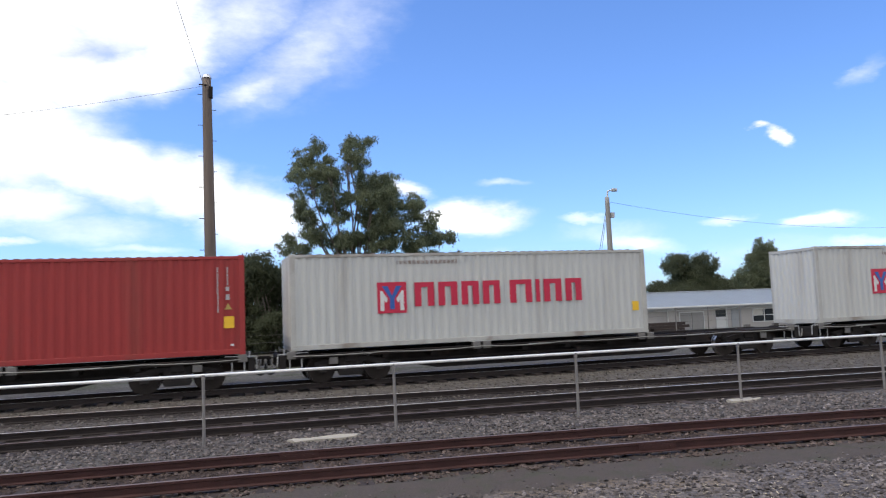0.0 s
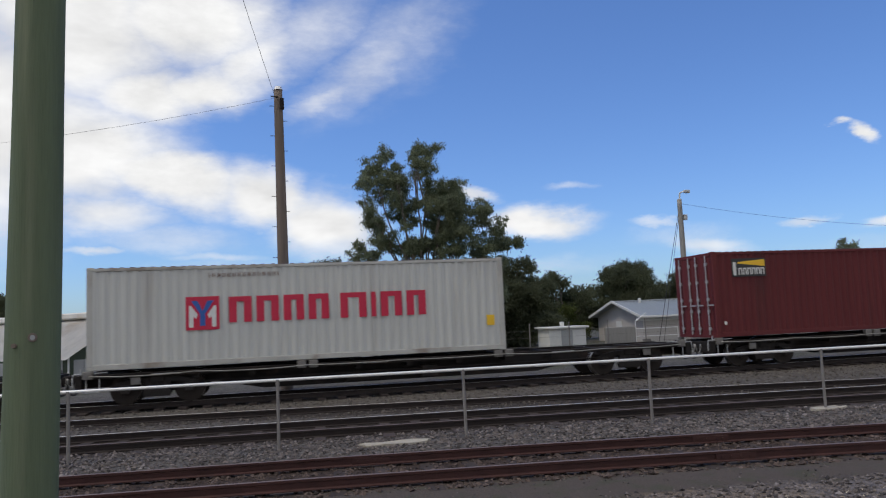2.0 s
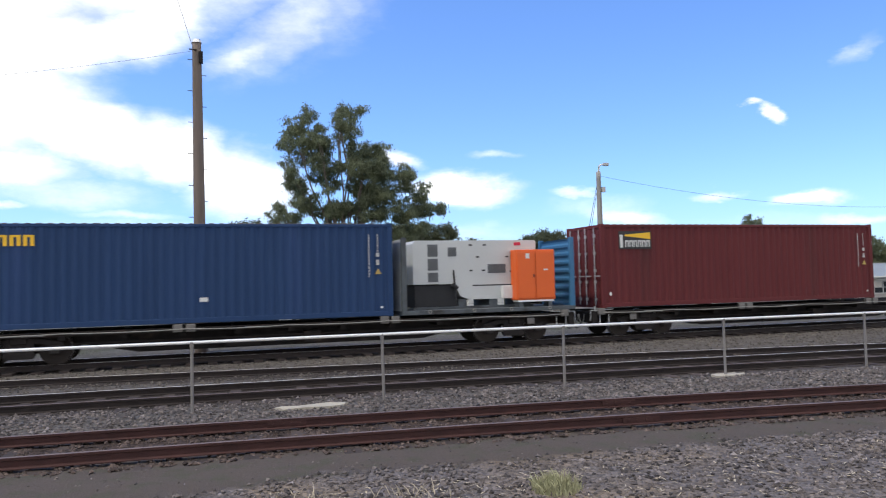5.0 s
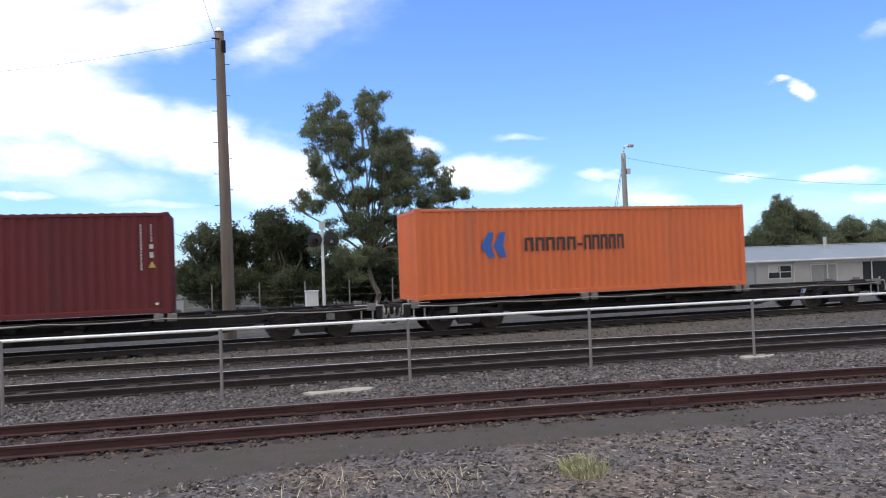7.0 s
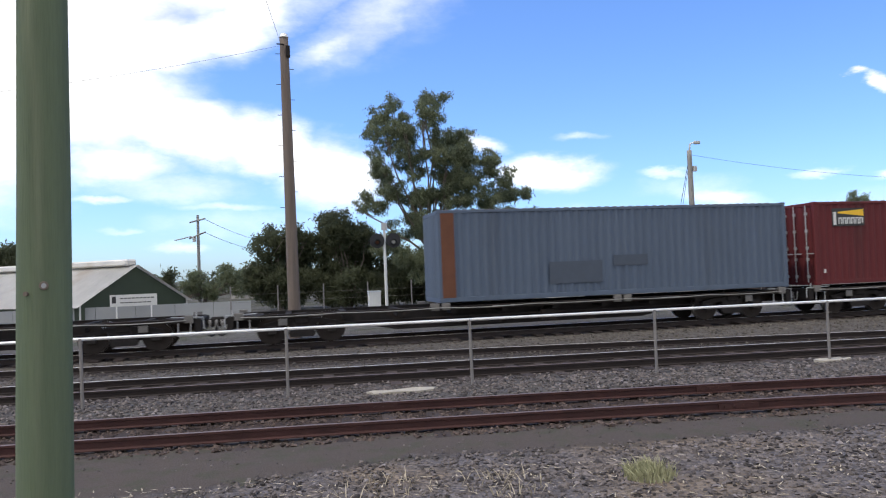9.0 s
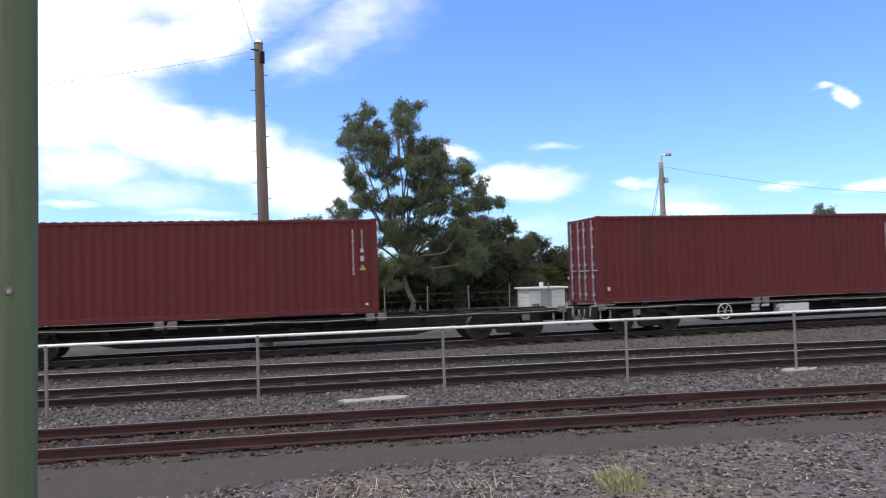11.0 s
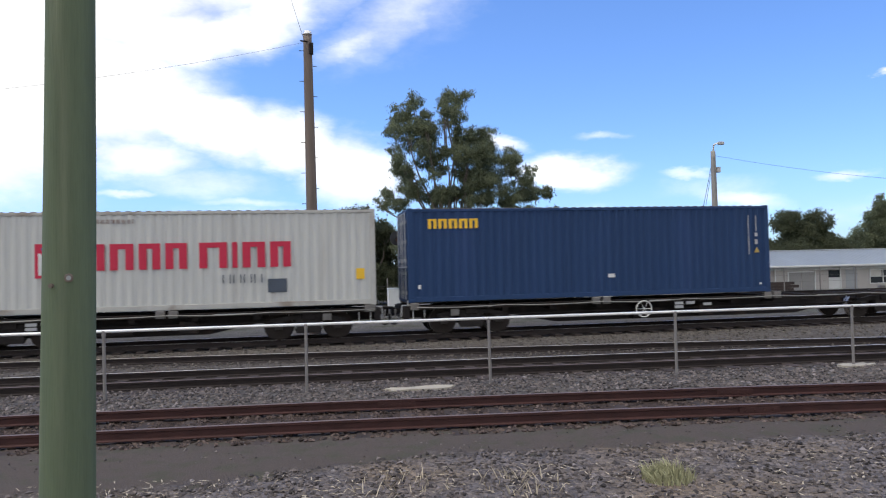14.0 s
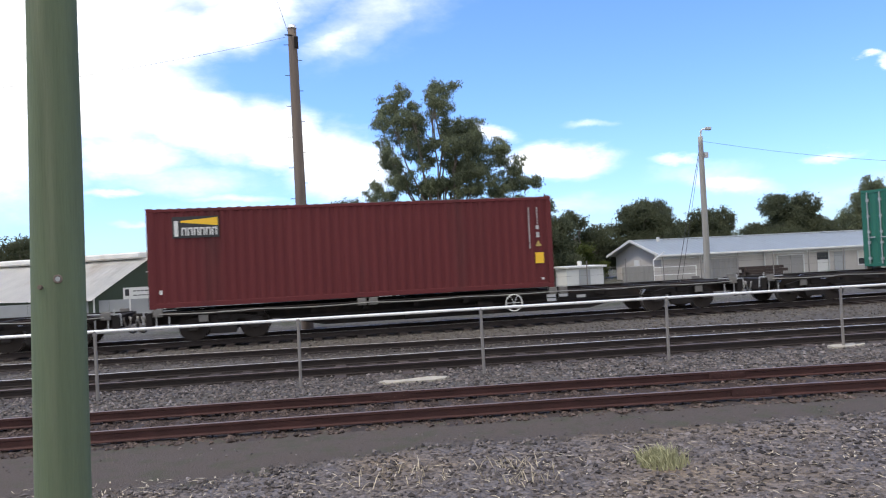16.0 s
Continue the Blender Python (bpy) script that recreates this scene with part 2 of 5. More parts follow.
paint("signal_black", (0.02, 0.02, 0.022), rough=0.6, vary=0.1, bump=0.0)
paint("dark_glass", (0.03, 0.035, 0.04), rough=0.12, vary=0.1, bump=0.0, spec=0.6)
paint("curtain", (0.55, 0.52, 0.47), rough=0.9, vary=0.15, scale=3, fine=20, bump=0.0)
paint("roller_door", (0.28, 0.27, 0.26), rough=0.6, vary=0.1, scale=2, fine=20)
paint("genset_grey", (0.50, 0.51, 0.50), rough=0.5, vary=0.06, scale=1, fine=14, bump=0.03)
paint("genset_orange", (0.68, 0.115, 0.018), rough=0.45, vary=0.06, scale=1, fine=14, bump=0.03)
paint("flatrack_blue", (0.036, 0.135, 0.255), rough=0.5, vary=0.12, scale=1, fine=14, bump=0.05)
paint("pipe_grey", (0.26, 0.25, 0.235), rough=0.5, metal=0.3, vary=0.25, scale=3, fine=30, bump=0.05)
paint("vent_grey", (0.13, 0.135, 0.14), rough=0.7, vary=0.15, scale=4, fine=30, bump=0.05)
paint("rack_steel", (0.075, 0.086, 0.095), rough=0.7, vary=0.4, scale=3, fine=20, bump=0.1, stain=(0.03, 0.026, 0.024), stain_at=(0.45, 0.7))
paint("castle_dark", (0.018, 0.018, 0.02), rough=0.7, vary=0.2)


# ---------------------------------------------------------------- mesh helpers
def part(name, bm, mat, parent=None, label=""):
    me = bpy.data.meshes.new(name)
    bm.to_mesh(me)
    bm.free()
    me.materials.append(M[mat] if isinstance(mat, str) else mat)
    ob = new(name, me)
    ob.parent = parent
    return tagged(ob, label)


def thing(name, label, category, group="", kind="", m=None):
    ob = new(name)
    ob.empty_display_size = 0.2
    if m is not None:
        ob.matrix_basis = m
    return tagged(ob, label, category, group, kind)


def share(ob, parent, m, name=None):
    """Another object on the same mesh, under a parent."""
    o = new(name or ob.name.split(".")[0], ob.data)
    o.parent = parent
    o.matrix_basis = m
    return o


def box(bm, x0, x1, y0, y1, z0, z1, bevel=0.0):
    r = bmesh.ops.create_cube(bm, size=1.0, matrix=Matrix.LocRotScale(((x0 + x1) / 2, (y0 + y1) / 2, (z0 + z1) / 2), None, (abs(x1 - x0), abs(y1 - y0), abs(z1 - z0))))
    if bevel:
        edges = list({e for v in r["verts"] for e in v.link_edges})
        bmesh.ops.bevel(bm, geom=edges, offset=bevel, segments=1, affect="EDGES")
    return bm


def a_box(*args, **kw):
    return box(bmesh.new(), *args, **kw)


def rod(bm, a, b, r0, r1=None, seg=10, caps=True):
    a, b = Vector(a), Vector(b)
    r1 = r0 if r1 is None else r1
    d = b - a
    m = Matrix.Translation((a + b) / 2) @ d.to_track_quat("Z", "Y").to_matrix().to_4x4()
    bmesh.ops.create_cone(bm, cap_ends=caps, segments=seg, radius1=r0, radius2=r1, depth=d.length, matrix=m)
    return bm


def a_rod(*args, **kw):
    return rod(bmesh.new(), *args, **kw)


def smooth(ob):
    for pg in ob.data.polygons:
        pg.use_smooth = True
    return ob


def tube(bm, pts, r, seg=6):
    """One continuous pipe along the points."""
    pts = [Vector(p) for p in pts]
    rows = []
    side = None
    for i, p in enumerate(pts):
        d = (pts[min(i + 1, len(pts) - 1)] - pts[max(i - 1, 0)]).normalized()
        if side is None:
            side = d.orthogonal().normalized()
        side = (side - d * side.dot(d)).normalized()
        up = d.cross(side)
        rows.append([bm.verts.new(p + r * (math.cos(6.2832 * j / seg) * side + math.sin(6.2832 * j / seg) * up)) for j in range(seg)])
    for a, b in zip(rows, rows[1:]):
        for j in range(seg):
            bm.faces.new((a[j], a[(j + 1) % seg], b[(j + 1) % seg], b[j])).smooth = True
    bm.faces.new(list(reversed(rows[0])))
    bm.faces.new(rows[-1])
    return bm


def ring(bm, c, axis, major, minor, seg=24, tube=6):
    q = Vector(axis).to_track_quat("Z", "Y").to_matrix()
    vs = []
    for i in range(seg):
        a = 2 * math.pi * i / seg
        row = []
        for j in range(tube):
            b = 2 * math.pi * j / tube
            v = Vector(((major + minor * math.cos(b)) * math.cos(a), (major + minor * math.cos(b)) * math.sin(a), minor * math.sin(b)))
            row.append(bm.verts.new(Vector(c) + q @ v))
        vs.append(row)
    for i in range(seg):
        for j in range(tube):
            bm.faces.new((vs[i][j], vs[(i + 1) % seg][j], vs[(i + 1) % seg][(j + 1) % tube], vs[i][(j + 1) % tube]))
    return bm


# ---------------------------------------------------------------- ground and tracks
RAIL = 0.15          # top of rail above the ballast
LIFT = {"main": 0.045, "near": 0.0, "loop": 0.0, "lead": 0.0}   # the main line lies a little higher
TRACKS = {           # centre line y = a + b x + c (x - 3)^2, bright running surface or rusty
    "near": (11.35, -0.100, -0.0035, "rail_head"),
    "loop": (16.08, -0.062, -0.0015, "rail_bright"),
    "lead": (20.30, -0.130, -0.0020, "rail_bright"),
    "main": (23.82, 0.0, 0.0, "rail_bright"),
}


def line_y(key, x):
    a, b, c, _ = TRACKS[key]
    return a + b * x + c * (x - 3) ** 2


def ground_material():
    """Yard gravel near by, a strip of dark cess, ballast across the tracks, dry soil beyond."""
    m = bpy.data.materials.new("ground_gravel")
    m.use_nodes = True
    t = m.node_tree
    n, ln = t.nodes, t.links
    b = n["Principled BSDF"]
    b.inputs["Roughness"].default_value, b.inputs["Specular IOR Level"].default_value = 0.95, 0.2
    co = n.new("ShaderNodeTexCoord")
    sep = n.new("ShaderNodeSeparateXYZ")
    ln.new(co.outputs["Object"], sep.inputs[0])
    x, y, z = sep.outputs

    def tex(s, detail=5.0, rough=0.6):
        k = n.new("ShaderNodeTexNoise")
        k.inputs["Scale"].default_value, k.inputs["Detail"].default_value, k.inputs["Roughness"].default_value = s, detail, rough
        ln.new(co.outputs["Object"], k.inputs["Vector"])
        return k.outputs[0]

    vor = n.new("ShaderNodeTexVoronoi")
    vor.inputs["Scale"].default_value = 19.0
    ln.new(co.outputs["Object"], vor.inputs["Vector"])
    big, mid, fine = tex(0.35), tex(2.2), tex(38.0, 3.0)
    cell = n.new("ShaderNodeSeparateColor")
    ln.new(vor.outputs["Color"], cell.inputs[0])
    pos = maths(t, "ADD", maths(t, "ADD", y, maths(t, "MULTIPLY", x, 0.09)), maths(t, "ADD", maths(t, "MULTIPLY", maths(t, "SUBTRACT", mid, 0.5), 1.3), maths(t, "MULTIPLY", maths(t, "SUBTRACT", fine, 0.5), 0.5)))

    def mixed(f, a, bb):
        k = n.new("ShaderNodeMix")
        k.data_type = "RGBA"
        ln.new(f, k.inputs["Factor"])
        for key, v in (("A", a), ("B", bb)):
            if isinstance(v, tuple):
                k.inputs[key].default_value = (*v, 1)
            else:
                ln.new(v, k.inputs[key])
        return k.outputs["Result"]

    yard = mixed(ramp(t, n, big, 0.46, 0.62), (0.180, 0.158, 0.152), (0.235, 0.185, 0.140))
    cess = mixed(ramp(t, n, mid, 0.48, 0.66), (0.116, 0.094, 0.080), (0.096, 0.090, 0.064))
    bed = mixed(ramp(t, n, mid, 0.42, 0.68), (0.142, 0.128, 0.118), (0.106, 0.094, 0.080))
    # brake dust and rust along each track, with the rails' shadows painted in
    for key in TRACKS:
        a, k, q, _ = TRACKS[key]
        dx = maths(t, "SUBTRACT", x, 3.0)
        mid_y = maths(t, "ADD", maths(t, "ADD", maths(t, "MULTIPLY", x, k), a), maths(t, "MULTIPLY", maths(t, "MULTIPLY", dx, dx), q))
        if key == "lead":
            mid_y = maths(t, "SUBTRACT", mid_y, 1.05)
        off = maths(t, "ABSOLUTE", maths(t, "ADD", maths(t, "SUBTRACT", y, mid_y), maths(t, "MULTIPLY", maths(t, "SUBTRACT", mid, 0.5), 0.5)))
        bed = mixed(maths(t, "MULTIPLY", ramp(t, n, off, *((0.75, 0.35) if key == "lead" else (1.35, 0.85))), 0.9), bed, (0.064, 0.043, 0.036) if key == "near" else (0.050, 0.039, 0.034))
    far = mixed(ramp(t, n, big, 0.45, 0.6), (0.15, 0.138, 0.122), (0.09, 0.092, 0.055))
    edge = maths(t, "ADD", pos, maths(t, "MULTIPLY", ramp(t, n, x, 1.4, -1.6), 0.9))
    c = mixed(ramp(t, n, edge, 8.72, 9.12), yard, cess)
    c = mixed(ramp(t, n, pos, 10.35, 10.75), c, bed)
    c = mixed(ramp(t, n, y, 27.0, 30.0), c, far)
    stony = maths(t, "MAXIMUM", ramp(t, n, edge, 9.12, 8.72), ramp(t, n, pos, 10.35, 10.75))
    grain = maths(t, "ADD", maths(t, "MULTIPLY", maths(t, "SUBTRACT", cell.outputs[0], 0.5), maths(t, "MULTIPLY", stony, 0.75)),
                  maths(t, "MULTIPLY", maths(t, "SUBTRACT", fine, 0.5), 0.9))
    sc = n.new("ShaderNodeVectorMath")
    sc.operation = "SCALE"
    ln.new(c, sc.inputs[0])
    ln.new(maths(t, "MULTIPLY", maths(t, "ADD", grain, 1.0), 0.74), sc.inputs["Scale"])
    ln.new(sc.outputs[0], b.inputs["Base Color"])
    bp = n.new("ShaderNodeBump")
    bp.inputs["Strength"].default_value, bp.inputs["Distance"].default_value = 0.8, 0.03
    ln.new(maths(t, "SUBTRACT", fine, maths(t, "MULTIPLY", vor.outputs["Distance"], maths(t, "MULTIPLY", stony, 1.6))), bp.inputs["Height"])
    ln.new(bp.outputs[0], b.inputs["Normal"])
    return m


M["ground_gravel"] = ground_material()


def grid_mesh(name, xs, ys, height):
    verts = [(x, y, height(x, y)) for y in ys for x in xs]
    w = len(xs)
    faces = [(j * w + i, j * w + i + 1, (j + 1) * w + i + 1, (j + 1) * w + i) for j in range(len(ys) - 1) for i in range(w - 1)]
    me = bpy.data.meshes.new(name)
    me.from_pydata(verts, [], faces)
    for pg in me.polygons:
        pg.use_smooth = True
    return me


def ground_height(x, y):
    h = 0.035 * noise.noise((x * 0.45, y * 0.45, 0)) + 0.02 * noise.noise((x * 1.7, y * 1.7, 5))
    if y < 3 or y > 60 or abs(x) > 60:
        return 0.0
    for key in TRACKS:
        if abs(y - line_y(key, x)) < 1.6:
            h = min(h, 0.0) * 0.5 - 0.01
    if abs(y - line_y("near", x)) < 1.15:
        h -= 0.03
    return h


def ground():
    xs = [-900, -300, -120, -60] + [-30 + 0.5 * i for i in range(141)] + [60, 120, 300, 900]
    ys = [-600, -200, -60, -20, -6] + [3 + 0.25 * i for i in range(101)] + [32, 40, 60, 120, 300, 900]
    me = grid_mesh("ground", xs, ys, ground_height)
    me.materials.append(M["ground_gravel"])
    tagged(new("ground", me), "purple-grey gravel and ballast with a dark cess strip", "ground", kind="structure")


ground()

PROFILE = [(-0.07, -RAIL), (0.07, -RAIL), (0.07, -RAIL + 0.012), (0.012, -RAIL + 0.03), (0.012, -0.045), (0.036, -0.035), (0.036, -0.002), (0.028, 0.0),
           (-0.028, 0.0), (-0.036, -0.002), (-0.036, -0.035), (-0.012, -0.045), (-0.012, -RAIL + 0.03), (-0.07, -RAIL + 0.012)]


def rail_run(name, key, offset, x0, x1, parent):
    """A rail swept along its line; its running surface has its own material."""
    bm = bmesh.new()
    rows = []
    steps = 48
    for i in range(steps + 1):
        x = x0 + (x1 - x0) * i / steps
        rows.append([bm.verts.new((x, line_y(key, x) + offset + u, RAIL + LIFT[key] + v)) for u, v in PROFILE])
    k = len(PROFILE)
    for a, b in zip(rows, rows[1:]):
        for j in range(k):
            f = bm.faces.new((a[j], b[j], b[(j + 1) % k], a[(j + 1) % k]))
            f.material_index = 1 if 5 <= j <= 8 and not (j in (5, 9)) else 0
    bm.faces.new(rows[0])
    bm.faces.new(list(reversed(rows[-1])))
    bmesh.ops.recalc_face_normals(bm, faces=bm.faces)
    ob = part(name, bm, "rail_rust" if key == "near" else "rail_dark", parent)
    ob.data.materials.append(M["rail_head" if key == "loop" and offset < 0 else TRACKS[key][3]])
    return ob


def track(key, label):
    tr = thing("railway_track", label, "railway track", "parallel yard tracks", "structure")
    slope = math.atan(TRACKS[key][1])
    g = 0.7525 / math.cos(slope)
    for off in ((-g,) if key == "lead" else (-g, g)):
        rail_run("rail", key, off, -60.0, 110.0, tr)
    return tr


def joints():
    """Bolted fishplates on the near track's rails."""
    tr = [o for o in bpy.data.objects if o.name.startswith("railway_track")][0]
    g = 0.7525 / math.cos(math.atan(TRACKS["near"][1]))
    for x, off in ((1.35, g), (6.9, g), (6.4, -g), (-6.0, g), (14.5, -g)):
        bm = bmesh.new()
        for side in (-1, 1):
            box(bm, -0.30, 0.30, side * 0.030 - 0.014, side * 0.030 + 0.014, RAIL - 0.125, RAIL - 0.040, bevel=0.004)
            for k in range(4):
                rod(bm, (-0.21 + 0.14 * k, side * 0.03, RAIL - 0.082), (-0.21 + 0.14 * k, side * 0.066, RAIL - 0.082), 0.016, seg=6)
        ob = part("fishplate", bm, "rail_rust", tr)
        ob.matrix_basis = pose(x, line_y("near", x) + off, 0, 0, 0, math.degrees(math.atan(TRACKS["near"][1] + 2 * TRACKS["near"][2] * (x - 3))))


track("near", "rusty railway track bedded in gravel beside the cess")
joints()
track("loop", "railway track with polished rail heads in brown ballast")
track("lead", "single polished rail in brown ballast beside the main line")
track("main", "main railway track that carries the container train")


def sleepers():
    """Timber sleepers, bedded in the ballast; those near by are parts, the rest one part."""
    first = None
    runs = {tr: ob for tr, ob in zip(TRACKS, [o for o in bpy.data.objects if o.name.startswith("railway_track")])}
    for key, tr in runs.items():
        rest = bmesh.new()
        x = -40.0
        while x < 80 and key != "lead":
            x += 0.66 + random.uniform(-0.04, 0.04)
            ang = math.degrees(math.atan(TRACKS[key][1]))
            m = pose(x, line_y(key, x) + random.uniform(-0.05, 0.05), (-0.132 if key == "near" else -0.095 + LIFT[key]) + random.uniform(-0.015, 0.008), 0, 0, ang + random.uniform(-1, 1))
            if -8 < x < 22 and key in ("near", "loop"):
                if first is None:
                    first = part("sleeper", a_box(-0.12, 0.12, -1.3, 1.3, -0.1, 0.1, bevel=0.015), "sleeper_wood", tr)
                    first.matrix_basis = m
                else:
                    share(first, tr, m)
            else:
                bmesh.ops.create_cube(rest, size=1.0, matrix=m @ Matrix.Diagonal((0.24, 2.6, 0.2, 1)))
        if key == "lead":
            rest.free()
            continue
        tagged(part("sleeper_run", rest, "sleeper_wood", tr), kind="stuff")


sleepers()


# ---------------------------------------------------------------- stones
def stones(name, count, place, size, label, mat="stone"):
    rng = np.random.default_rng(len(name) + count)
    base = np.array([(1, 0, 0), (-1, 0, 0), (0, 1, 0), (0, -1, 0), (0, 0, 1), (0, 0, -1)], float)
    tri = np.array([(0, 2, 4), (2, 1, 4), (1, 3, 4), (3, 0, 4), (2, 0, 5), (1, 2, 5), (3, 1, 5), (0, 3, 5)])
    vs, fs = [], []
    for i in range(count):
        x, y = place(rng)
        s = size * rng.uniform(0.5, 1.25) * np.array([1.0, rng.uniform(0.6, 1.0), rng.uniform(0.45, 0.8)])
        a = rng.uniform(0, 6.28)
        v = base * s * rng.uniform(0.7, 1.25, (6, 1))
        ca, sa = math.cos(a), math.sin(a)
        tilt = rng.uniform(-0.6, 0.6)
        v = np.stack([v[:, 0], v[:, 1] * math.cos(tilt) - v[:, 2] * math.sin(tilt), v[:, 1] * math.sin(tilt) + v[:, 2] * math.cos(tilt)], 1)
        v = np.stack([v[:, 0] * ca - v[:, 1] * sa + x, v[:, 0] * sa + v[:, 1] * ca + y, v[:, 2] + ground_height(x, y) + s[2] * 0.25], 1)
        vs.append(v)
        fs.append(tri + 6 * i)
    me = bpy.data.meshes.new(name)
    me.from_pydata(np.concatenate(vs).tolist(), [], np.concatenate(fs).tolist())
    me.materials.append(M[mat])
    return tagged(new(name, me), label, "gravel", kind="stuff")


def stone_material(name, base, spread):
    m = bpy.data.materials.new(name)
    m.use_nodes = True
    t = m.node_tree
    b = t.nodes["Principled BSDF"]
    b.inputs["Roughness"].default_value, b.inputs["Specular IOR Level"].default_value = 0.9, 0.25
    g = t.nodes.new("ShaderNodeNewGeometry")
    cr = t.nodes.new("ShaderNodeValToRGB")
    cr.color_ramp.elements[0].color = (*[c * (1 - spread) for c in base], 1)
    cr.color_ramp.elements[1].color = (*[c * (1 + spread) for c in base], 1)
    e = cr.color_ramp.elements.new(0.93)
    e.color = (base[0] * 1.25, base[1] * 1.2, base[2] * 1.15, 1)
    t.links.new(g.outputs["Random Per Island"], cr.inputs[0])
    t.links.new(cr.outputs[0], b.inputs["Base Color"])
    M[name] = m


stone_material("stone_mixed", (0.140, 0.124, 0.120), 0.75)
stone_material("stone_grey", (0.108, 0.098, 0.088), 0.6)
stone_material("stone_rust", (0.092, 0.070, 0.062), 0.7)


def yard_place(r):
    x = r.uniform(-5, 16)
    return x, r.uniform(4.8, 8.95) - 0.09 * x + r.normal() * 0.10 - 0.9 * min(1.0, max(0.0, (1.4 - x) / 3.0))


def bank_place(r):
    x = r.uniform(-9, 24)
    return x, line_y("near", x) + 1.15 + abs(r.normal()) * 0.3 + r.uniform(0, 2.5)


def crib_place(r):
    x = r.uniform(-9, 20)
    x = x + 0.16 * math.sin(x * 2 * math.pi / 0.66)
    return x, line_y("near", x) + r.uniform(-1.25, 1.3)


def bed_place(r):
    x = r.uniform(-10, 26)
    return x, r.uniform(17.2, 22.6)


stones("yard_gravel", 17000, yard_place, 0.036, "loose purple-grey crushed stone in the yard", "stone_mixed")
stones("bank_ballast", 11000, bank_place, 0.044, "coarse grey ballast stones beside the track", "stone_mixed")
stones("crib_ballast", 15000, crib_place, 0.042, "rust-stained ballast stones between the sleepers", "stone_rust")
stones("bed_ballast", 6000, bed_place, 0.045, "brown-grey ballast stones between the tracks", "stone_grey")
stones("cess_gravel", 420, lambda r: (lambda x: (x, r.uniform(9.0, 10.4) - 0.09 * x))(r.uniform(-4, 14)), 0.02, "small stones scattered on the dark cess", "stone_mixed")


# ---------------------------------------------------------------- train
V_ROWS = [(0.0, -0.00), (0.5, 6.58), (1.0, 13.61), (1.5, 20.19), (2.0, 27.29), (2.5, 33.80), (3.0, 40.83), (3.5, 47.33), (4.0, 54.27), (4.5, 60.89), (7.0, 94.45), (7.5, 100.97), (8.0, 107.86), (8.5, 114.34), (9.0, 121.23), (11.5, 154.49), (12.0, 161.42), (12.5, 167.87), (13.0, 174.95), (13.5, 181.37), (14.0, 188.33), (14.5, 194.65), (15.0, 201.76), (15.5, 208.26), (16.0, 215.22)]
DECK = 1.194         # underside of the containers
NEAR_Y, MID_Y = 22.603, 23.82
LEN, HIGH, WIDE = 12.192, 2.896, 2.438
TRAIN = []           # (thing, place along the train, height)


def corrugated(bm, length, z0, z1, depth, pitch, flat=0.5):
    """A trapezoid-ribbed sheet in the xz plane; the ribs stand back by depth."""
    count = max(1, round(length / pitch))
    p = length / count
    pts = []
    for i in range(count):
        x = i * p
        pts += [(x, 0), (x + p * 0.26, 0), (x + p * 0.5, depth), (x + p * 0.76, depth)]
    pts.append((length, 0))
    lo = [bm.verts.new((x, d, z0)) for x, d in pts]
    hi = [bm.verts.new((x, d, z1)) for x, d in pts]
    for i in range(len(pts) - 1):
        bm.faces.new((lo[i], lo[i + 1], hi[i + 1], hi[i]))
    return bm


def plate(parent, name, mat, x0, x1, z0, z1, y=-0.006, label=""):
    return part(name, a_box(x0, x1, y - 0.004, y, z0, z1), mat, parent, label)


def slats_of_text(bm, x0, x1, z0, z1, letters, y=-0.006, weight=0.28):
    """Plain upright bars in place of small lettering."""
    w = (x1 - x0) / letters
    for i in range(letters):
        a = x0 + i * w
        box(bm, a + 0.06 * w, a + (0.06 + weight) * w, y - 0.004, y, z0, z1)
        box(bm, a + (0.82 - weight) * w, a + 0.82 * w, y - 0.004, y, z0, z1)


def letter_bars(c, mat, x0, x1, z0, z1, letters, weight=0.28, y=-0.006):
    """One plain block-stroke shape for each letter of a large name; letters: their number, or their widths."""
    widths = [1.0] * letters if isinstance(letters, int) else letters
    unit = (x1 - x0) / sum(widths)
    h, k = z1 - z0, (z1 - z0) * 0.2
    made, x = {}, x0
    for wide in widths:
        w = unit * wide
        m = pose(x, y - 0.004, z0)
        x += w
        if wide in made:
            share(made[wide], c, m)
            continue
        a, b, t = 0.06 * unit, w - 0.12 * unit, weight * unit
        pts = [(a, 0), (a + t, 0), (a + t, h - k), (b - t, h - k), (b - t, 0), (b, 0), (b, h), (a, h)] if b - a > 2.2 * t else [(a, 0), (b, 0), (b, h), (a, h)]
        made[wide] = part("letter_bar", extruded(pts, 0.0, 0.004), mat, c)
        made[wide].matrix_basis = m


def extruded(points, y0, y1):
    """A plate cut to an outline in the xz plane."""
    bm = bmesh.new()
    f = bm.faces.new([bm.verts.new((x, y0, z)) for x, z in points])
    g = bmesh.ops.extrude_face_region(bm, geom=[f])
    bmesh.ops.translate(bm, verts=[v for v in g["geom"] if isinstance(v, bmesh.types.BMVert)], vec=(0, y1 - y0, 0))
    bmesh.ops.recalc_face_normals(bm, faces=bm.faces)
    return bm


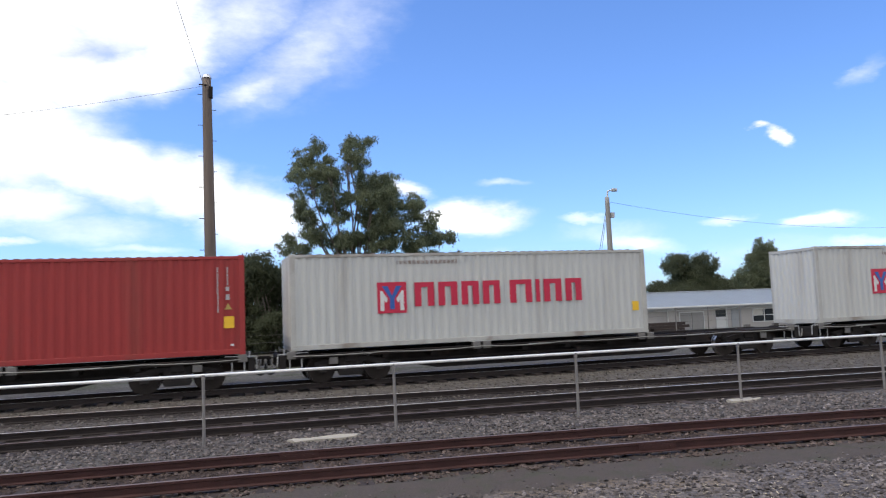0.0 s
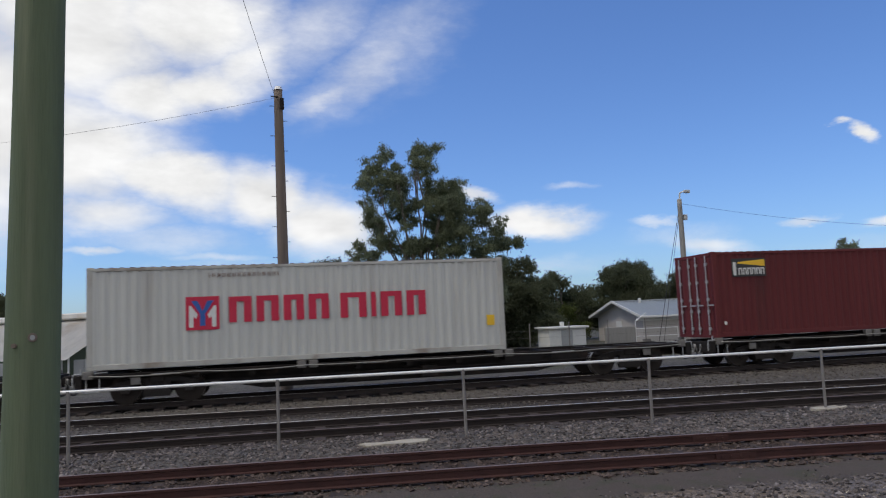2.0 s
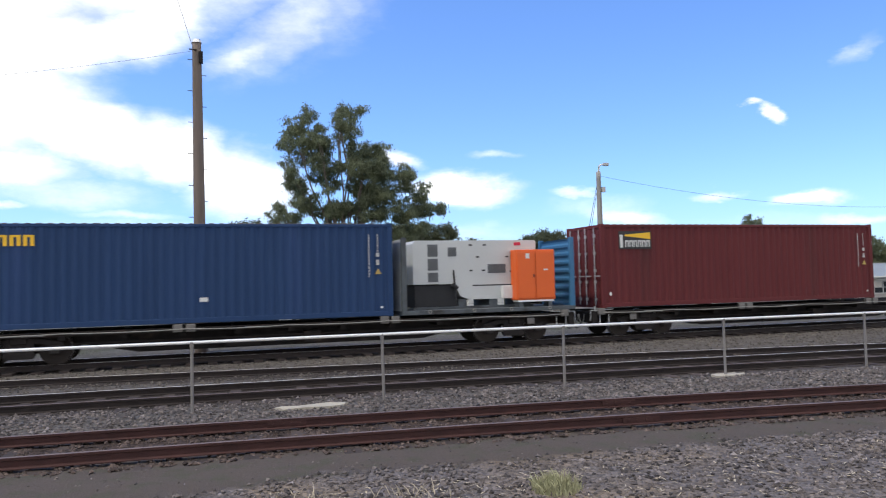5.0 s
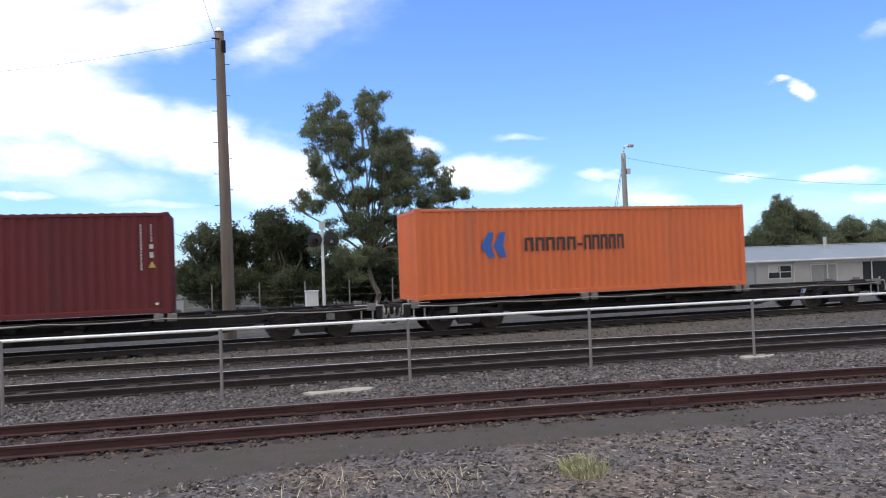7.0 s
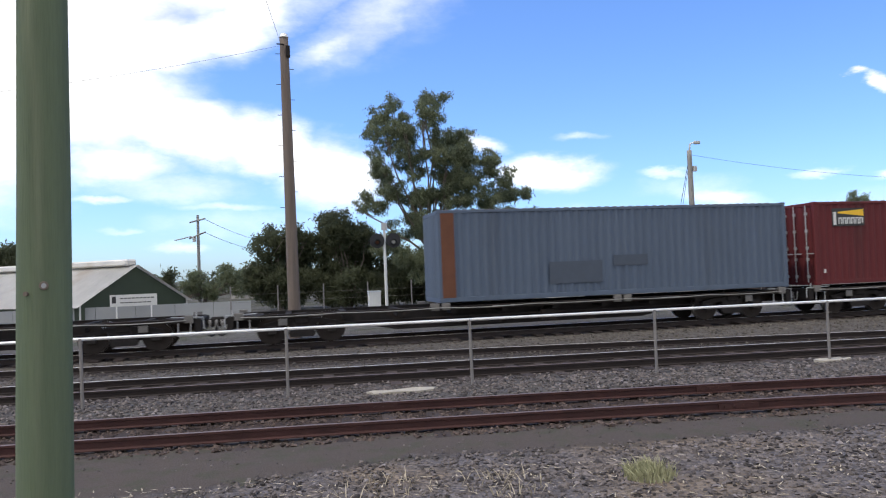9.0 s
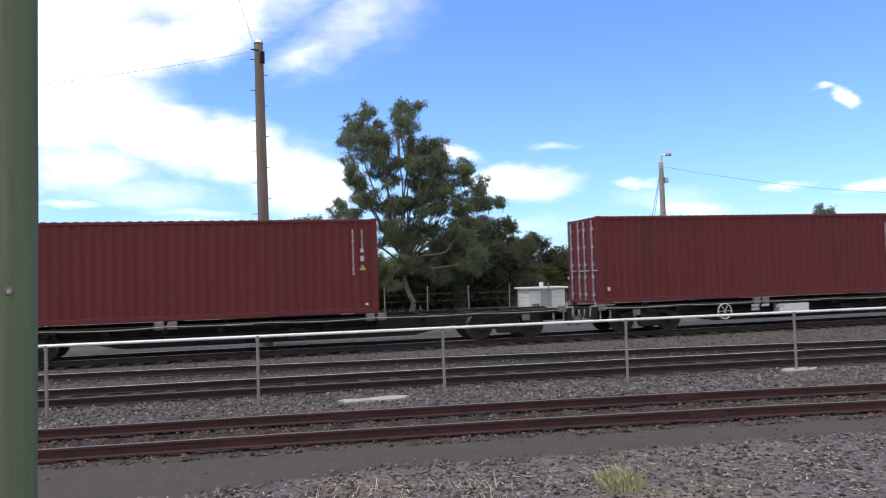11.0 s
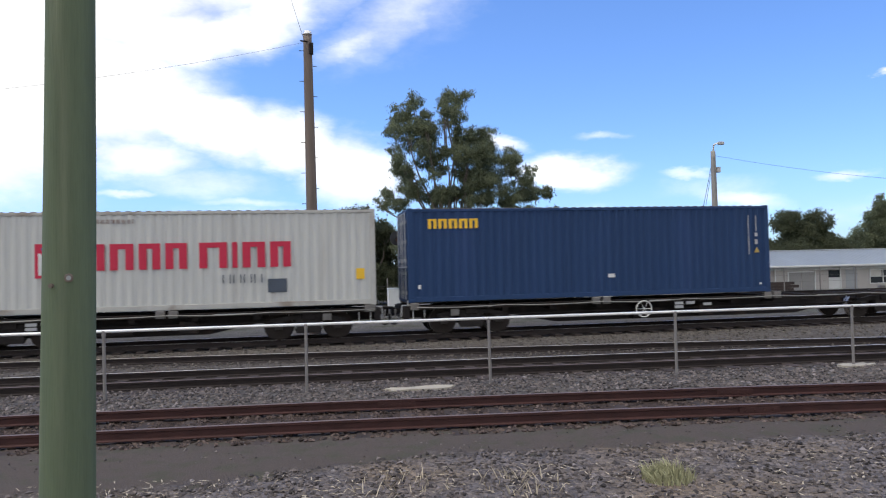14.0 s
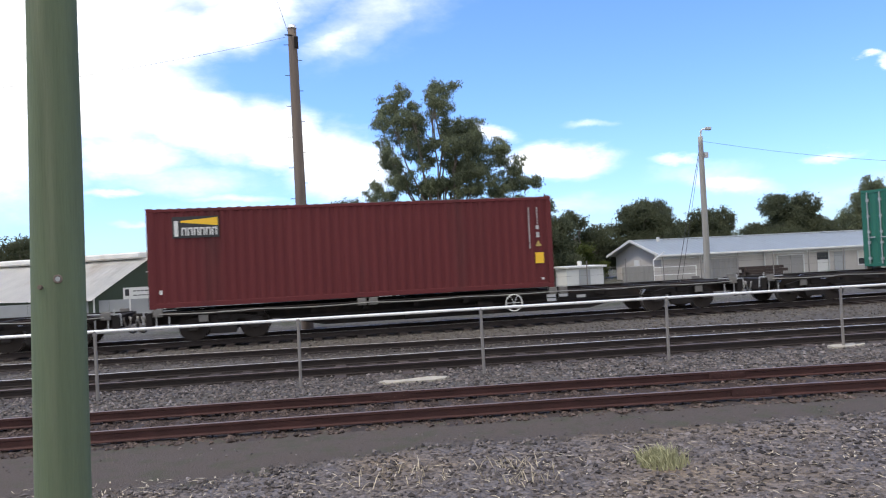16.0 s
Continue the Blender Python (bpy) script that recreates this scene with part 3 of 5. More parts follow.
def container(label, colour, doors_left=True, length=LEN, frame_mat=None):
    """A ribbed steel freight container; its origin is the lower near corner, x along the train."""
    c = thing("freight_container", label, "container", "containers on the train")
    fm = frame_mat or colour
    L, H, W = length, HIGH, WIDE
    part("side_panel", corrugated(bmesh.new(), L - 0.24, 0.16, H - 0.11, 0.036, 0.278), colour, c).location = (0.12, 0.012, 0)
    far = part("side_panel", corrugated(bmesh.new(), L - 0.24, 0.16, H - 0.11, 0.036, 0.278), colour, c)
    far.matrix_basis = pose(L - 0.12, W - 0.012, 0, 0, 0, 180)
    part("bottom_rail", a_box(0.16, L - 0.16, 0.0, 0.06, 0.02, 0.165, bevel=0.008), fm, c)
    part("bottom_rail", a_box(0.16, L - 0.16, W - 0.06, W, 0.02, 0.165, bevel=0.008), fm, c)
    part("top_rail", a_box(0.16, L - 0.16, 0.0, 0.06, H - 0.115, H - 0.03, bevel=0.008), fm, c)
    part("top_rail", a_box(0.16, L - 0.16, W - 0.06, W, H - 0.115, H - 0.03, bevel=0.008), fm, c)
    part("roof", a_box(0.05, L - 0.05, 0.04, W - 0.04, H - 0.06, H - 0.02), "roof_paint", c)
    bows = bmesh.new()
    for i in range(int((L - 0.6) / 0.28)):
        x = 0.3 + 0.28 * i
        box(bows, x, x + 0.11, 0.03, W - 0.03, H - 0.021, H - 0.004)
    tagged(part("roof_ribs", bows, "roof_paint", c), kind="stuff")
    part("floor", a_box(0.05, L - 0.05, 0.04, W - 0.04, 0.10, 0.16), "steel_dark", c)
    post = None
    for x in (0.0, L - 0.16):
        for y in (0.0, W - 0.12):
            if post is None:
                post = part("corner_post", a_box(0, 0.16, 0, 0.12, 0.118, H - 0.118, bevel=0.012), fm, c)
                cast = part("corner_casting", a_box(0, 0.178, 0, 0.162, 0, 0.118, bevel=0.012), fm, c)
                share(cast, c, pose(x, y, H - 0.118))
            else:
                share(post, c, pose(x, y, 0))
                yy = y if y == 0 else W - 0.162
                xx = x if x == 0 else L - 0.178
                share(cast, c, pose(xx, yy, 0))
                share(cast, c, pose(xx, yy, H - 0.118))
    for x, doors in ((0.0, doors_left), (L, not doors_left)):
        turn = -90 if x == 0 else 90
        if doors:
            for k in (0, 1):
                u0 = 0.13 + k * 1.09
                leaf = part("door", corrugated(bmesh.new(), 1.085, 0.14, H - 0.14, 0.03, 0.36), colour, c)
                leaf.matrix_basis = pose(x, W - u0, 0, 0, 0, turn) if x == 0 else pose(x, u0, 0, 0, 0, turn)
                for du in (0.22, 0.84):
                    bar = bmesh.new()
                    rod(bar, (du, -0.035, 0.1), (du, -0.035, H - 0.1), 0.02, seg=8)
                    for z in (0.3, 0.9, 1.3, 1.9, 2.5):
                        box(bar, du - 0.06, du + 0.06, -0.04, 0.0, z - 0.05, z + 0.05)
                    box(bar, du - 0.02, du + 0.34, -0.06, -0.03, 1.08, 1.12)
                    part("locking_bar", bar, "grey_steel", leaf)
        else:
            e = part("end_panel", corrugated(bmesh.new(), W - 0.24, 0.14, H - 0.12, 0.045, 0.25), colour, c)
            e.matrix_basis = pose(x, W - 0.12, 0, 0, 0, turn) if x == 0 else pose(x, 0.12, 0, 0, 0, turn)
        sill = a_box(x + (0.0 if x == 0 else -0.1), x + (0.1 if x == 0 else 0.0), 0.17, W - 0.17, 0.0, 0.14)
        part("end_sill", sill, fm, c)
        part("end_header", a_box(x + (0.0 if x == 0 else -0.1), x + (0.1 if x == 0 else 0.0), 0.17, W - 0.17, HIGH - 0.13, HIGH - 0.02), fm, c)
    return c


def codes(c, placard=True, mat="worn_white"):
    """Columns of code marks, a warning triangle and a placard near the far end of the side."""
    bm = bmesh.new()
    z = 2.55
    while z > 1.25:
        h = random.uniform(0.05, 0.10)
        box(bm, 11.42, 11.455, -0.01, -0.006, z - h, z)
        z -= h + 0.02
    tagged(part("code_marks", bm, mat, c, "worn white code marks"), kind="stuff")
    bm = bmesh.new()
    z = 2.55
    while z > 2.05:
        h = random.uniform(0.05, 0.09)
        box(bm, 11.70, 11.73, -0.01, -0.006, z - h, z)
        z -= h + 0.02
    box(bm, 11.66, 11.76, -0.01, -0.006, 1.86, 1.98)
    box(bm, 11.66, 11.76, -0.01, -0.006, 1.60, 1.76)
    tagged(part("code_marks", bm, mat, c, "worn white code marks"), kind="stuff")
    bm = bmesh.new()
    v = [bm.verts.new((x, -0.008, zz)) for x, zz in ((11.62, 1.32), (11.82, 1.32), (11.72, 1.50))]
    bm.faces.new(v)
    r = bmesh.ops.extrude_face_region(bm, geom=bm.faces[:])
    bmesh.ops.translate(bm, verts=[g for g in r["geom"] if isinstance(g, bmesh.types.BMVert)], vec=(0, -0.004, 0))
    part("warning_mark", bm, "worn_yellow", c, "yellow warning triangle")
    plate(c, "label_plate", "marking_white", 0.30, 0.38, 0.42, 0.54)
    plate(c, "label_plate", "marking_white", 11.78, 11.86, 0.26, 0.32)
    if placard:
        plate(c, "placard", "marking_yellow", 11.60, 11.88, 0.78, 1.12, label="yellow placard")


def line_emblem(c):
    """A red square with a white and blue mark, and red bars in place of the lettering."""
    plate(c, "emblem_field", "marking_red", 2.65, 3.58, 1.02, 1.98)
    for pts in (((2.74, 1.10), (2.86, 1.10), (2.86, 1.42), (2.93, 1.34), (2.98, 1.46), (2.80, 1.72), (2.74, 1.72)), ((3.49, 1.10), (3.37, 1.10), (3.37, 1.42), (3.30, 1.34), (3.25, 1.46), (3.43, 1.72), (3.49, 1.72))):
        part("emblem_stroke", extruded(pts, -0.015, -0.011), "marking_white", c)
    bm = bmesh.new()
    for x0, x1, x2, x3 in ((2.80, 2.98, 3.06, 3.17), (3.25, 3.43, 3.17, 3.06)):
        v = [bm.verts.new(q) for q in ((x0, -0.016, 1.86), (x1, -0.016, 1.86), (x3 if x0 < 3.1 else x2, -0.016, 1.45), (x2 if x0 < 3.1 else x3, -0.016, 1.45))]
        bm.faces.new(v)
    box(bm, 3.04, 3.19, -0.018, -0.0155, 1.14, 1.48)
    part("emblem_mark", bm, "marking_blue", c)
    letter_bars(c, "marking_red", 3.80, 6.82, 1.20, 1.95, (1.0, 1.0, 0.94, 0.94))
    letter_bars(c, "marking_red", 7.02, 9.78, 1.20, 1.95, (1.15, 0.36, 0.98, 0.92))
    bm = bmesh.new()
    slats_of_text(bm, 3.3, 5.3, 2.53, 2.65, 14, weight=0.14)
    tagged(part("lettering", bm, "rust_paint", c, "small dark red lettering bars"), kind="stuff")
    plate(c, "placard", "marking_yellow", 11.60, 11.85, 0.78, 1.10, label="faded yellow placard")


def wedge_panel(c):
    """A black panel with a white mark, a yellow beam and bars in place of the lettering."""
    plate(c, "emblem_field", "marking_black", 0.72, 2.02, 2.02, 2.64)
    bm = bmesh.new()
    v = [bm.verts.new(q) for q in ((0.95, -0.012, 2.47), (1.99, -0.012, 2.36), (1.99, -0.012, 2.60), (0.95, -0.012, 2.52))]
    bm.faces.new(v)
    part("emblem_mark", bm, "marking_yellow", c)
    bm = bmesh.new()
    box(bm, 0.77, 0.88, -0.015, -0.011, 2.07, 2.52)
    part("emblem_mark", bm, "marking_white", c)
    letter_bars(c, "marking_white", 0.96, 1.98, 2.09, 2.32, 6, 0.22, -0.011)


def wheelset():
    bm = bmesh.new()
    rod(bm, (0, -1.0, 0), (0, 1.0, 0), 0.075, seg=10)
    for y in (-0.7525, 0.7525):
        s = 1 if y > 0 else -1
        rod(bm, (0, y - 0.065, 0), (0, y + 0.065, 0), 0.42, seg=28)
        rod(bm, (0, y - s * 0.065, 0), (0, y - s * 0.10, 0), 0.45, seg=28)
        rod(bm, (0, y - 0.09, 0), (0, y + 0.09, 0), 0.13, seg=12)
        for i in range(6):
            a = math.pi * i / 3
            rod(bm, (0.24 * math.cos(a), y - 0.072, 0.24 * math.sin(a)), (0.24 * math.cos(a), y + 0.072, 0.24 * math.sin(a)), 0.035, seg=6)
    me = bpy.data.meshes.new("wheelset")
    bm.to_mesh(me)
    bm.free()
    me.materials.append(M["wheel_steel"])
    me.materials.append(M["rubbed_steel"])
    for pg in me.polygons:
        if abs(pg.normal.y) < 0.1 and math.hypot(pg.center.x, pg.center.z) > 0.38:
            pg.material_index = 1
    return me


WHEELS = wheelset()
ROLLING = []


FRAME = [(-1.10, 0.50), (-1.10, 0.62), (-0.55, 0.74), (0.55, 0.74), (1.10, 0.62), (1.10, 0.50), (0.74, 0.50), (0.60, 0.60), (0.36, 0.60), (0.36, 0.34),
         (-0.36, 0.34), (-0.36, 0.60), (-0.60, 0.60), (-0.74, 0.50)]
SPRING_SEAT = [(-0.42, 0.34), (0.42, 0.34), (0.34, 0.20), (-0.34, 0.20)]
SHARED = {}


def shared_part(name, mat, make, parent, m, label=""):
    """One mesh for all alike parts of the train."""
    if name not in SHARED:
        ob = part(name, make(), mat, parent, label)
        ob.matrix_basis = m
        SHARED[name] = ob
        return ob
    ob = share(SHARED[name], parent, m)
    return tagged(ob, label)


def spring_nest():
    bm = bmesh.new()
    for px in (-0.2, 0.0, 0.2):
        rod(bm, (px, 0, 0.34), (px, 0, 0.60), 0.075, seg=8)
    box(bm, -0.30, 0.30, -0.06, 0.06, 0.335, 0.36)
    return bm


def bogie(wagon, x):
    b = shared_part("bogie", "steel_dark", lambda: a_box(-0.2, 0.2, -1.1, 1.1, 0.60, 0.82, bevel=0.02), wagon, pose(x, 0, 0), "black cast steel bogie")
    for s in (-1, 1):
        y = s * 0.98
        shared_part("side_frame", "steel_dark", lambda: extruded(FRAME, -0.065, 0.065), b, pose(0, y, 0))
        shared_part("spring_seat", "steel_dark", lambda: extruded(SPRING_SEAT, -0.07, 0.07), b, pose(0, y, 0))
        shared_part("spring", "steel_deck", spring_nest, b, pose(0, y, 0))
        for px in (-0.875, 0.875):
            shared_part("axle_box", "steel_deck", lambda: a_box(-0.13, 0.13, -0.11, 0.11, 0.30, 0.56, bevel=0.03), b, pose(px, y, 0))
    for dx in (-0.875, 0.875):
        w = new("wheelset", WHEELS)
        w.parent = b
        w.matrix_basis = pose(dx, 0, 0.42)
        ROLLING.append((w, dx))
    return b


def wagon(length, seed, handwheel=None, label="dark skeletal flat wagon with worn steel deck"):
    """A skeletal container wagon; origin on the rails at its middle."""
    w = thing("flat_wagon", label, "railway wagon", "wagons of the train")
    r = random.Random(seed)
    h = length / 2 - 0.45
    D = DECK - RAIL - LIFT["main"] - 0.09     # frame top; the containers stand on raised pads
    # fish-bellied centre sill
    bm = bmesh.new()
    for s in (-1, 1):
        pts = [(-h, D - 0.12), (h, D - 0.12), (h, D - 0.42), (h - 3.6, D - 0.42), (h - 5.0, D - 0.70), (-h + 5.0, D - 0.70), (-h + 3.6, D - 0.42), (-h, D - 0.42)]
        f = bm.faces.new([bm.verts.new((x, s * 0.32, z)) for x, z in pts])
        g = bmesh.ops.extrude_face_region(bm, geom=[f])
        bmesh.ops.translate(bm, verts=[v for v in g["geom"] if isinstance(v, bmesh.types.BMVert)], vec=(0, -s * 0.06, 0))
    bmesh.ops.recalc_face_normals(bm, faces=bm.faces)
    part("centre_sill", bm, "steel_dark", w)
    for s in (-1, 1):
        bm = bmesh.new()
        box(bm, -h, h, s * 1.14 - 0.05, s * 1.14 + 0.05, D - 0.13, D - 0.03)
        box(bm, -h, h, s * 1.14 - 0.09, s * 1.14 + 0.09, D - 0.032, D - 0.012)
        part("side_sill", bm, "steel_deck", w)
    beam = None
    n = int(2 * h / 1.55)
    for i in range(n + 1):
        x = -h + 2 * h * i / n
        if beam is None:
            beam = part("cross_bearer", a_box(-0.09, 0.09, -1.1, 1.1, D - 0.24, D - 0.035), "steel_dark", w)
            beam.location = (x, 0, 0)
        else:
            share(beam, w, pose(x, 0, 0))
    for s in (-1, 1):
        part("end_plate", a_box(s * (h - 0.9), s * h, -1.08, 1.08, D - 0.10, D - 0.05), "steel_dark", w)
    for s in (-1, 1):
        part("headstock", a_box(s * h - 0.09, s * h + 0.09, -1.2, 1.2, D - 0.40, D - 0.03, bevel=0.01), "steel_dark", w)
        bm = bmesh.new()
        box(bm, s * h, s * (h + 0.30), -0.09, 0.09, 0.62, 0.80)
        box(bm, s * (h + 0.24), s * (h + 0.50), -0.16, 0.14, 0.57, 0.86, bevel=0.04)
        part("coupler", bm, "steel_dark", w)
        hose = bmesh.new()
        tube(hose, [(s * (h + 0.12 + 0.18 * (1 - math.cos(math.pi * i / 8))), -0.45, 0.66 - 0.34 * math.sin(math.pi * i / 8)) for i in range(9)], 0.028)
        part("brake_hose", hose, "castle_dark", w)
        step = bmesh.new()
        for x in (s * (h - 0.2), s * (h - 0.55)):
            rod(step, (x, -1.17, 0.40), (x, -1.17, D - 0.1), 0.018, seg=6)
        rod(step, (s * (h - 0.2), -1.17, 0.42), (s * (h - 0.55), -1.17, 0.42), 0.018, seg=6)
        part("step", step, "grey_steel", w)
        lever = bmesh.new()
        rod(lever, (s * (h + 0.05), -1.15, D - 0.28), (s * (h + 0.05), -0.2, D - 0.30), 0.014, seg=6)
        part("release_lever", lever, "grey_steel", w)
    # twistlock pads and pale fittings along the side sills
    pad = None
    for s in (-1, 1):
        for x in (-h + 0.25, -h + 6.1, -h + 6.45, -h + 12.15, -h + 12.5, h - 0.25):
            if abs(x) > h:
                continue
            if pad is None:
                pad = part("twistlock_pad", a_box(-0.13, 0.13, -0.07, 0.07, -0.22, 0.0, bevel=0.012), "pad_steel", w, "pale worn twistlock pad")
                pad.location = (x, s * 1.17, D + 0.087)
            else:
                share(pad, w, pose(x, s * 1.17, D + 0.087))
    strip = part("edge_strip", a_box(-0.38, 0.38, -0.006, 0.006, -0.022, 0.022), "grey_steel", w, "pale reflective strip")
    strip.location = (-h + 2.3, -1.2, D - 0.075)
    for x in (-h + 8.3, h - 4.4):
        share(strip, w, pose(x, -1.2, D - 0.075))
    # brake pipe slung along the near side, with its clips
    bm = bmesh.new()
    clips = [-h + 0.3, -h + 3.1, -h + 6.3, -h + 9.2, -h + 12.3, h - 3.0, h - 0.3]
    clips = [x for i, x in enumerate(clips) if abs(x) <= h and (i == 0 or x > clips[i - 1])]
    path = []
    for a, b in zip(clips, clips[1:]):
        drop = 0.02 + 0.03 * r.random()
        path += [(a + (b - a) * i / 4, -1.25, D - 0.05 - 4 * drop * (i / 4) * (1 - i / 4)) for i in range(4)]
    tube(bm, path + [(clips[-1], -1.25, D - 0.05)], 0.017)
    part("brake_pipe", bm, "pipe_grey", w, "pale sagging pipe along the frame")
    for s in (-1, 1):
        bm = bmesh.new()
        rod(bm, (s * (h - 0.05), -1.12, D - 0.05), (s * (h - 0.05), -1.12, D + 0.17), 0.022, seg=6)
        rod(bm, (s * (h + 0.14), -1.16, D + 0.02), (s * (h - 0.75), -1.16, D + 0.045), 0.016, seg=6)
        rod(bm, (s * (h + 0.14), -1.16, D + 0.02), (s * (h + 0.16), -1.16, D - 0.32), 0.016, seg=6)
        part("end_handrail", bm, "grey_steel", w)
        bm = bmesh.new()
        box(bm, s * (h - 1.5) - 0.13, s * (h - 1.5) + 0.13, -1.20, -1.17, D - 0.34, D - 0.14, bevel=0.006)
        part("data_plate", bm, "pad_steel", w, "worn grey data plate")
        for k, dx in enumerate((0.10, 0.24)):
            bm = bmesh.new()
            arc = [math.pi * i / 8 for i in range(9)]
            tube(bm, [(s * (h + dx + 0.10 * (1 - math.cos(q))), -0.62 + 0.16 * k, 0.80 - 0.30 * math.sin(q)) for q in arc], 0.020)
            part("brake_hose", bm, "pipe_grey", w, "pale worn brake hose")
    # brake gear under the frame
    if label.startswith("dark skeletal flat wagon with a pale"):
        part("equipment_box", a_box(-2.36, -1.14, -1.20, -0.85, D - 0.48, D - 0.16, bevel=0.015), "trim_white", w, "pale equipment box")
    bm = bmesh.new()
    rod(bm, (-1.9, -0.75, D - 0.5), (-0.9, -0.75, D - 0.5), 0.17, seg=14)
    box(bm, 0.4, 0.9, -0.95, -0.6, D - 0.62, D - 0.26, bevel=0.02)
    rod(bm, (-h + 3, -0.9, D - 0.36), (h - 3, -0.9, D - 0.36), 0.025, seg=6)
    part("brake_gear", bm, "steel_dark", w)
    if handwheel is not None:
        bm = ring(bmesh.new(), (handwheel, -1.27, D - 0.33), (0, 1, 0), 0.26, 0.018)
        for i in range(6):
            a = math.pi * i / 3
            rod(bm, (handwheel, -1.27, D - 0.33), (handwheel + 0.26 * math.cos(a), -1.27, D - 0.33 + 0.26 * math.sin(a)), 0.009, seg=6)
        part("hand_wheel", bm, "marking_white", w, "white spoked brake wheel")
        bm = bmesh.new()
        for i, (dx, dz) in enumerate(((1.1, -0.14), (1.1, -0.26), (1.5, -0.14), (2.1, -0.2))):
            box(bm, handwheel + dx, handwheel + dx + 0.3, -1.215, -1.205, D + dz - 0.09, D + dz)
        tagged(part("data_marks", bm, "grey_steel", w, "pale data panels"), kind="stuff")
    bogie(w, -h + 2.05)
    bogie(w, h - 2.05)
    return w


def ride(ob, s, z, y):
    TRAIN.append((ob, s, z, y))


# wagons: start along the train, length, brake wheel
for i, (s0, length, hw) in enumerate([
        (-17.90, 19.60, None), (1.70, 19.65, None), (21.35, 19.60, None), (40.95, 19.62, None), (60.57, 19.53, None), (80.10, 19.40, None), (99.50, 19.60, None), (119.10, 19.32, None), (138.42, 19.55, None), (157.97, 19.61, -4.58), (177.58, 13.24, -4.76), (190.82, 19.67, -1.69), (210.49, 19.61, 1.49), (230.10, 19.60, None)]):
    ride(wagon(length, i, hw, "dark skeletal flat wagon with a pale equipment box" if i == 9 else "dark skeletal flat wagon with worn steel frame"), s0 + length / 2, RAIL + LIFT["main"], MID_Y)

c = container("scarlet ribbed steel container with yellow placard", "scarlet_paint", True)
codes(c)
ride(c, -11.10, DECK, NEAR_Y)
for s in (2.40, 22.02, 178.16):
    c = container("weathered white ribbed container with large red lettering", "white_paint", s > 100, frame_mat="white_frame")
    line_emblem(c)
    if s > 100:
        plate(c, "patch", "marking_grey", 9.0, 9.55, 0.45, 0.85, label="grey primer patch")
        bm = bmesh.new()
        slats_of_text(bm, 7.7, 8.9, 0.75, 1.0, 4, weight=0.1)
        tagged(part("scuff_marks", bm, "marking_grey", c), kind="stuff")
    ride(c, s, DECK, NEAR_Y)
for s, badge, placard in ((41.60, True, True), (80.84, True, False), (139.10, True, False), (158.60, False, False), (210.97, True, True)):
    c = container("dark red ribbed container with black badge panel" if badge else "plain dark red ribbed steel container", "red_paint", True)
    codes(c, placard)
    if badge:
        wedge_panel(c)
    ride(c, s, DECK, NEAR_Y)
for s in (61.27, 191.34):
    c = container("dark blue ribbed container with yellow lettering", "blue_paint", True)
    letter_bars(c, "marking_yellow", 0.62, 2.25, 2.26, 2.56, 5, 0.3)
    codes(c, False)
    plate(c, "label_plate", "marking_white", 6.45, 6.68, 0.62, 0.74)
    ride(c, s, DECK, NEAR_Y)
c = container("orange ribbed container with blue emblem and dark lettering", "orange_paint", False)
bm = bmesh.new()
for dx, lean in ((0.0, 0.25), (0.42, 0.25)):
    v = [bm.verts.new(q) for q in ((2.15 + dx, -0.01, 1.65), (2.15 + dx + lean, -0.01, 2.1), (2.6 + dx, -0.01, 2.1), (2.5 + dx, -0.01, 1.68), (2.6 + dx, -0.01, 1.28), (2.15 + dx + lean, -0.01, 1.28))]
    bm.faces.new(v)
part("emblem_mark", bm, "marking_blue", c, "blue emblem")
letter_bars(c, "marking_black", 3.65, 5.55, 1.45, 1.90, 5, 0.24)
plate(c, "letter_bar", "marking_black", 5.58, 5.75, 1.60, 1.68)
letter_bars(c, "marking_black", 5.8, 7.35, 1.45, 1.95, 5, 0.24)
ride(c, 100.28, DECK, NEAR_Y)
c = container("faded grey-blue container with rusty corner posts", "grey_paint", False)
plate(c, "rust_panel", "rust_paint", 0.10, 0.52, 0.15, 2.78, label="rusty corner panel")
plate(c, "repainted_patch", "marking_grey", 3.6, 5.4, 0.45, 1.15)
plate(c, "repainted_patch", "marking_grey", 5.8, 7.0, 0.95, 1.30)
ride(c, 125.81, DECK, NEAR_Y)
c = container("green ribbed steel container", "green_paint", True)
ride(c, 236.5, DECK, NEAR_Y)


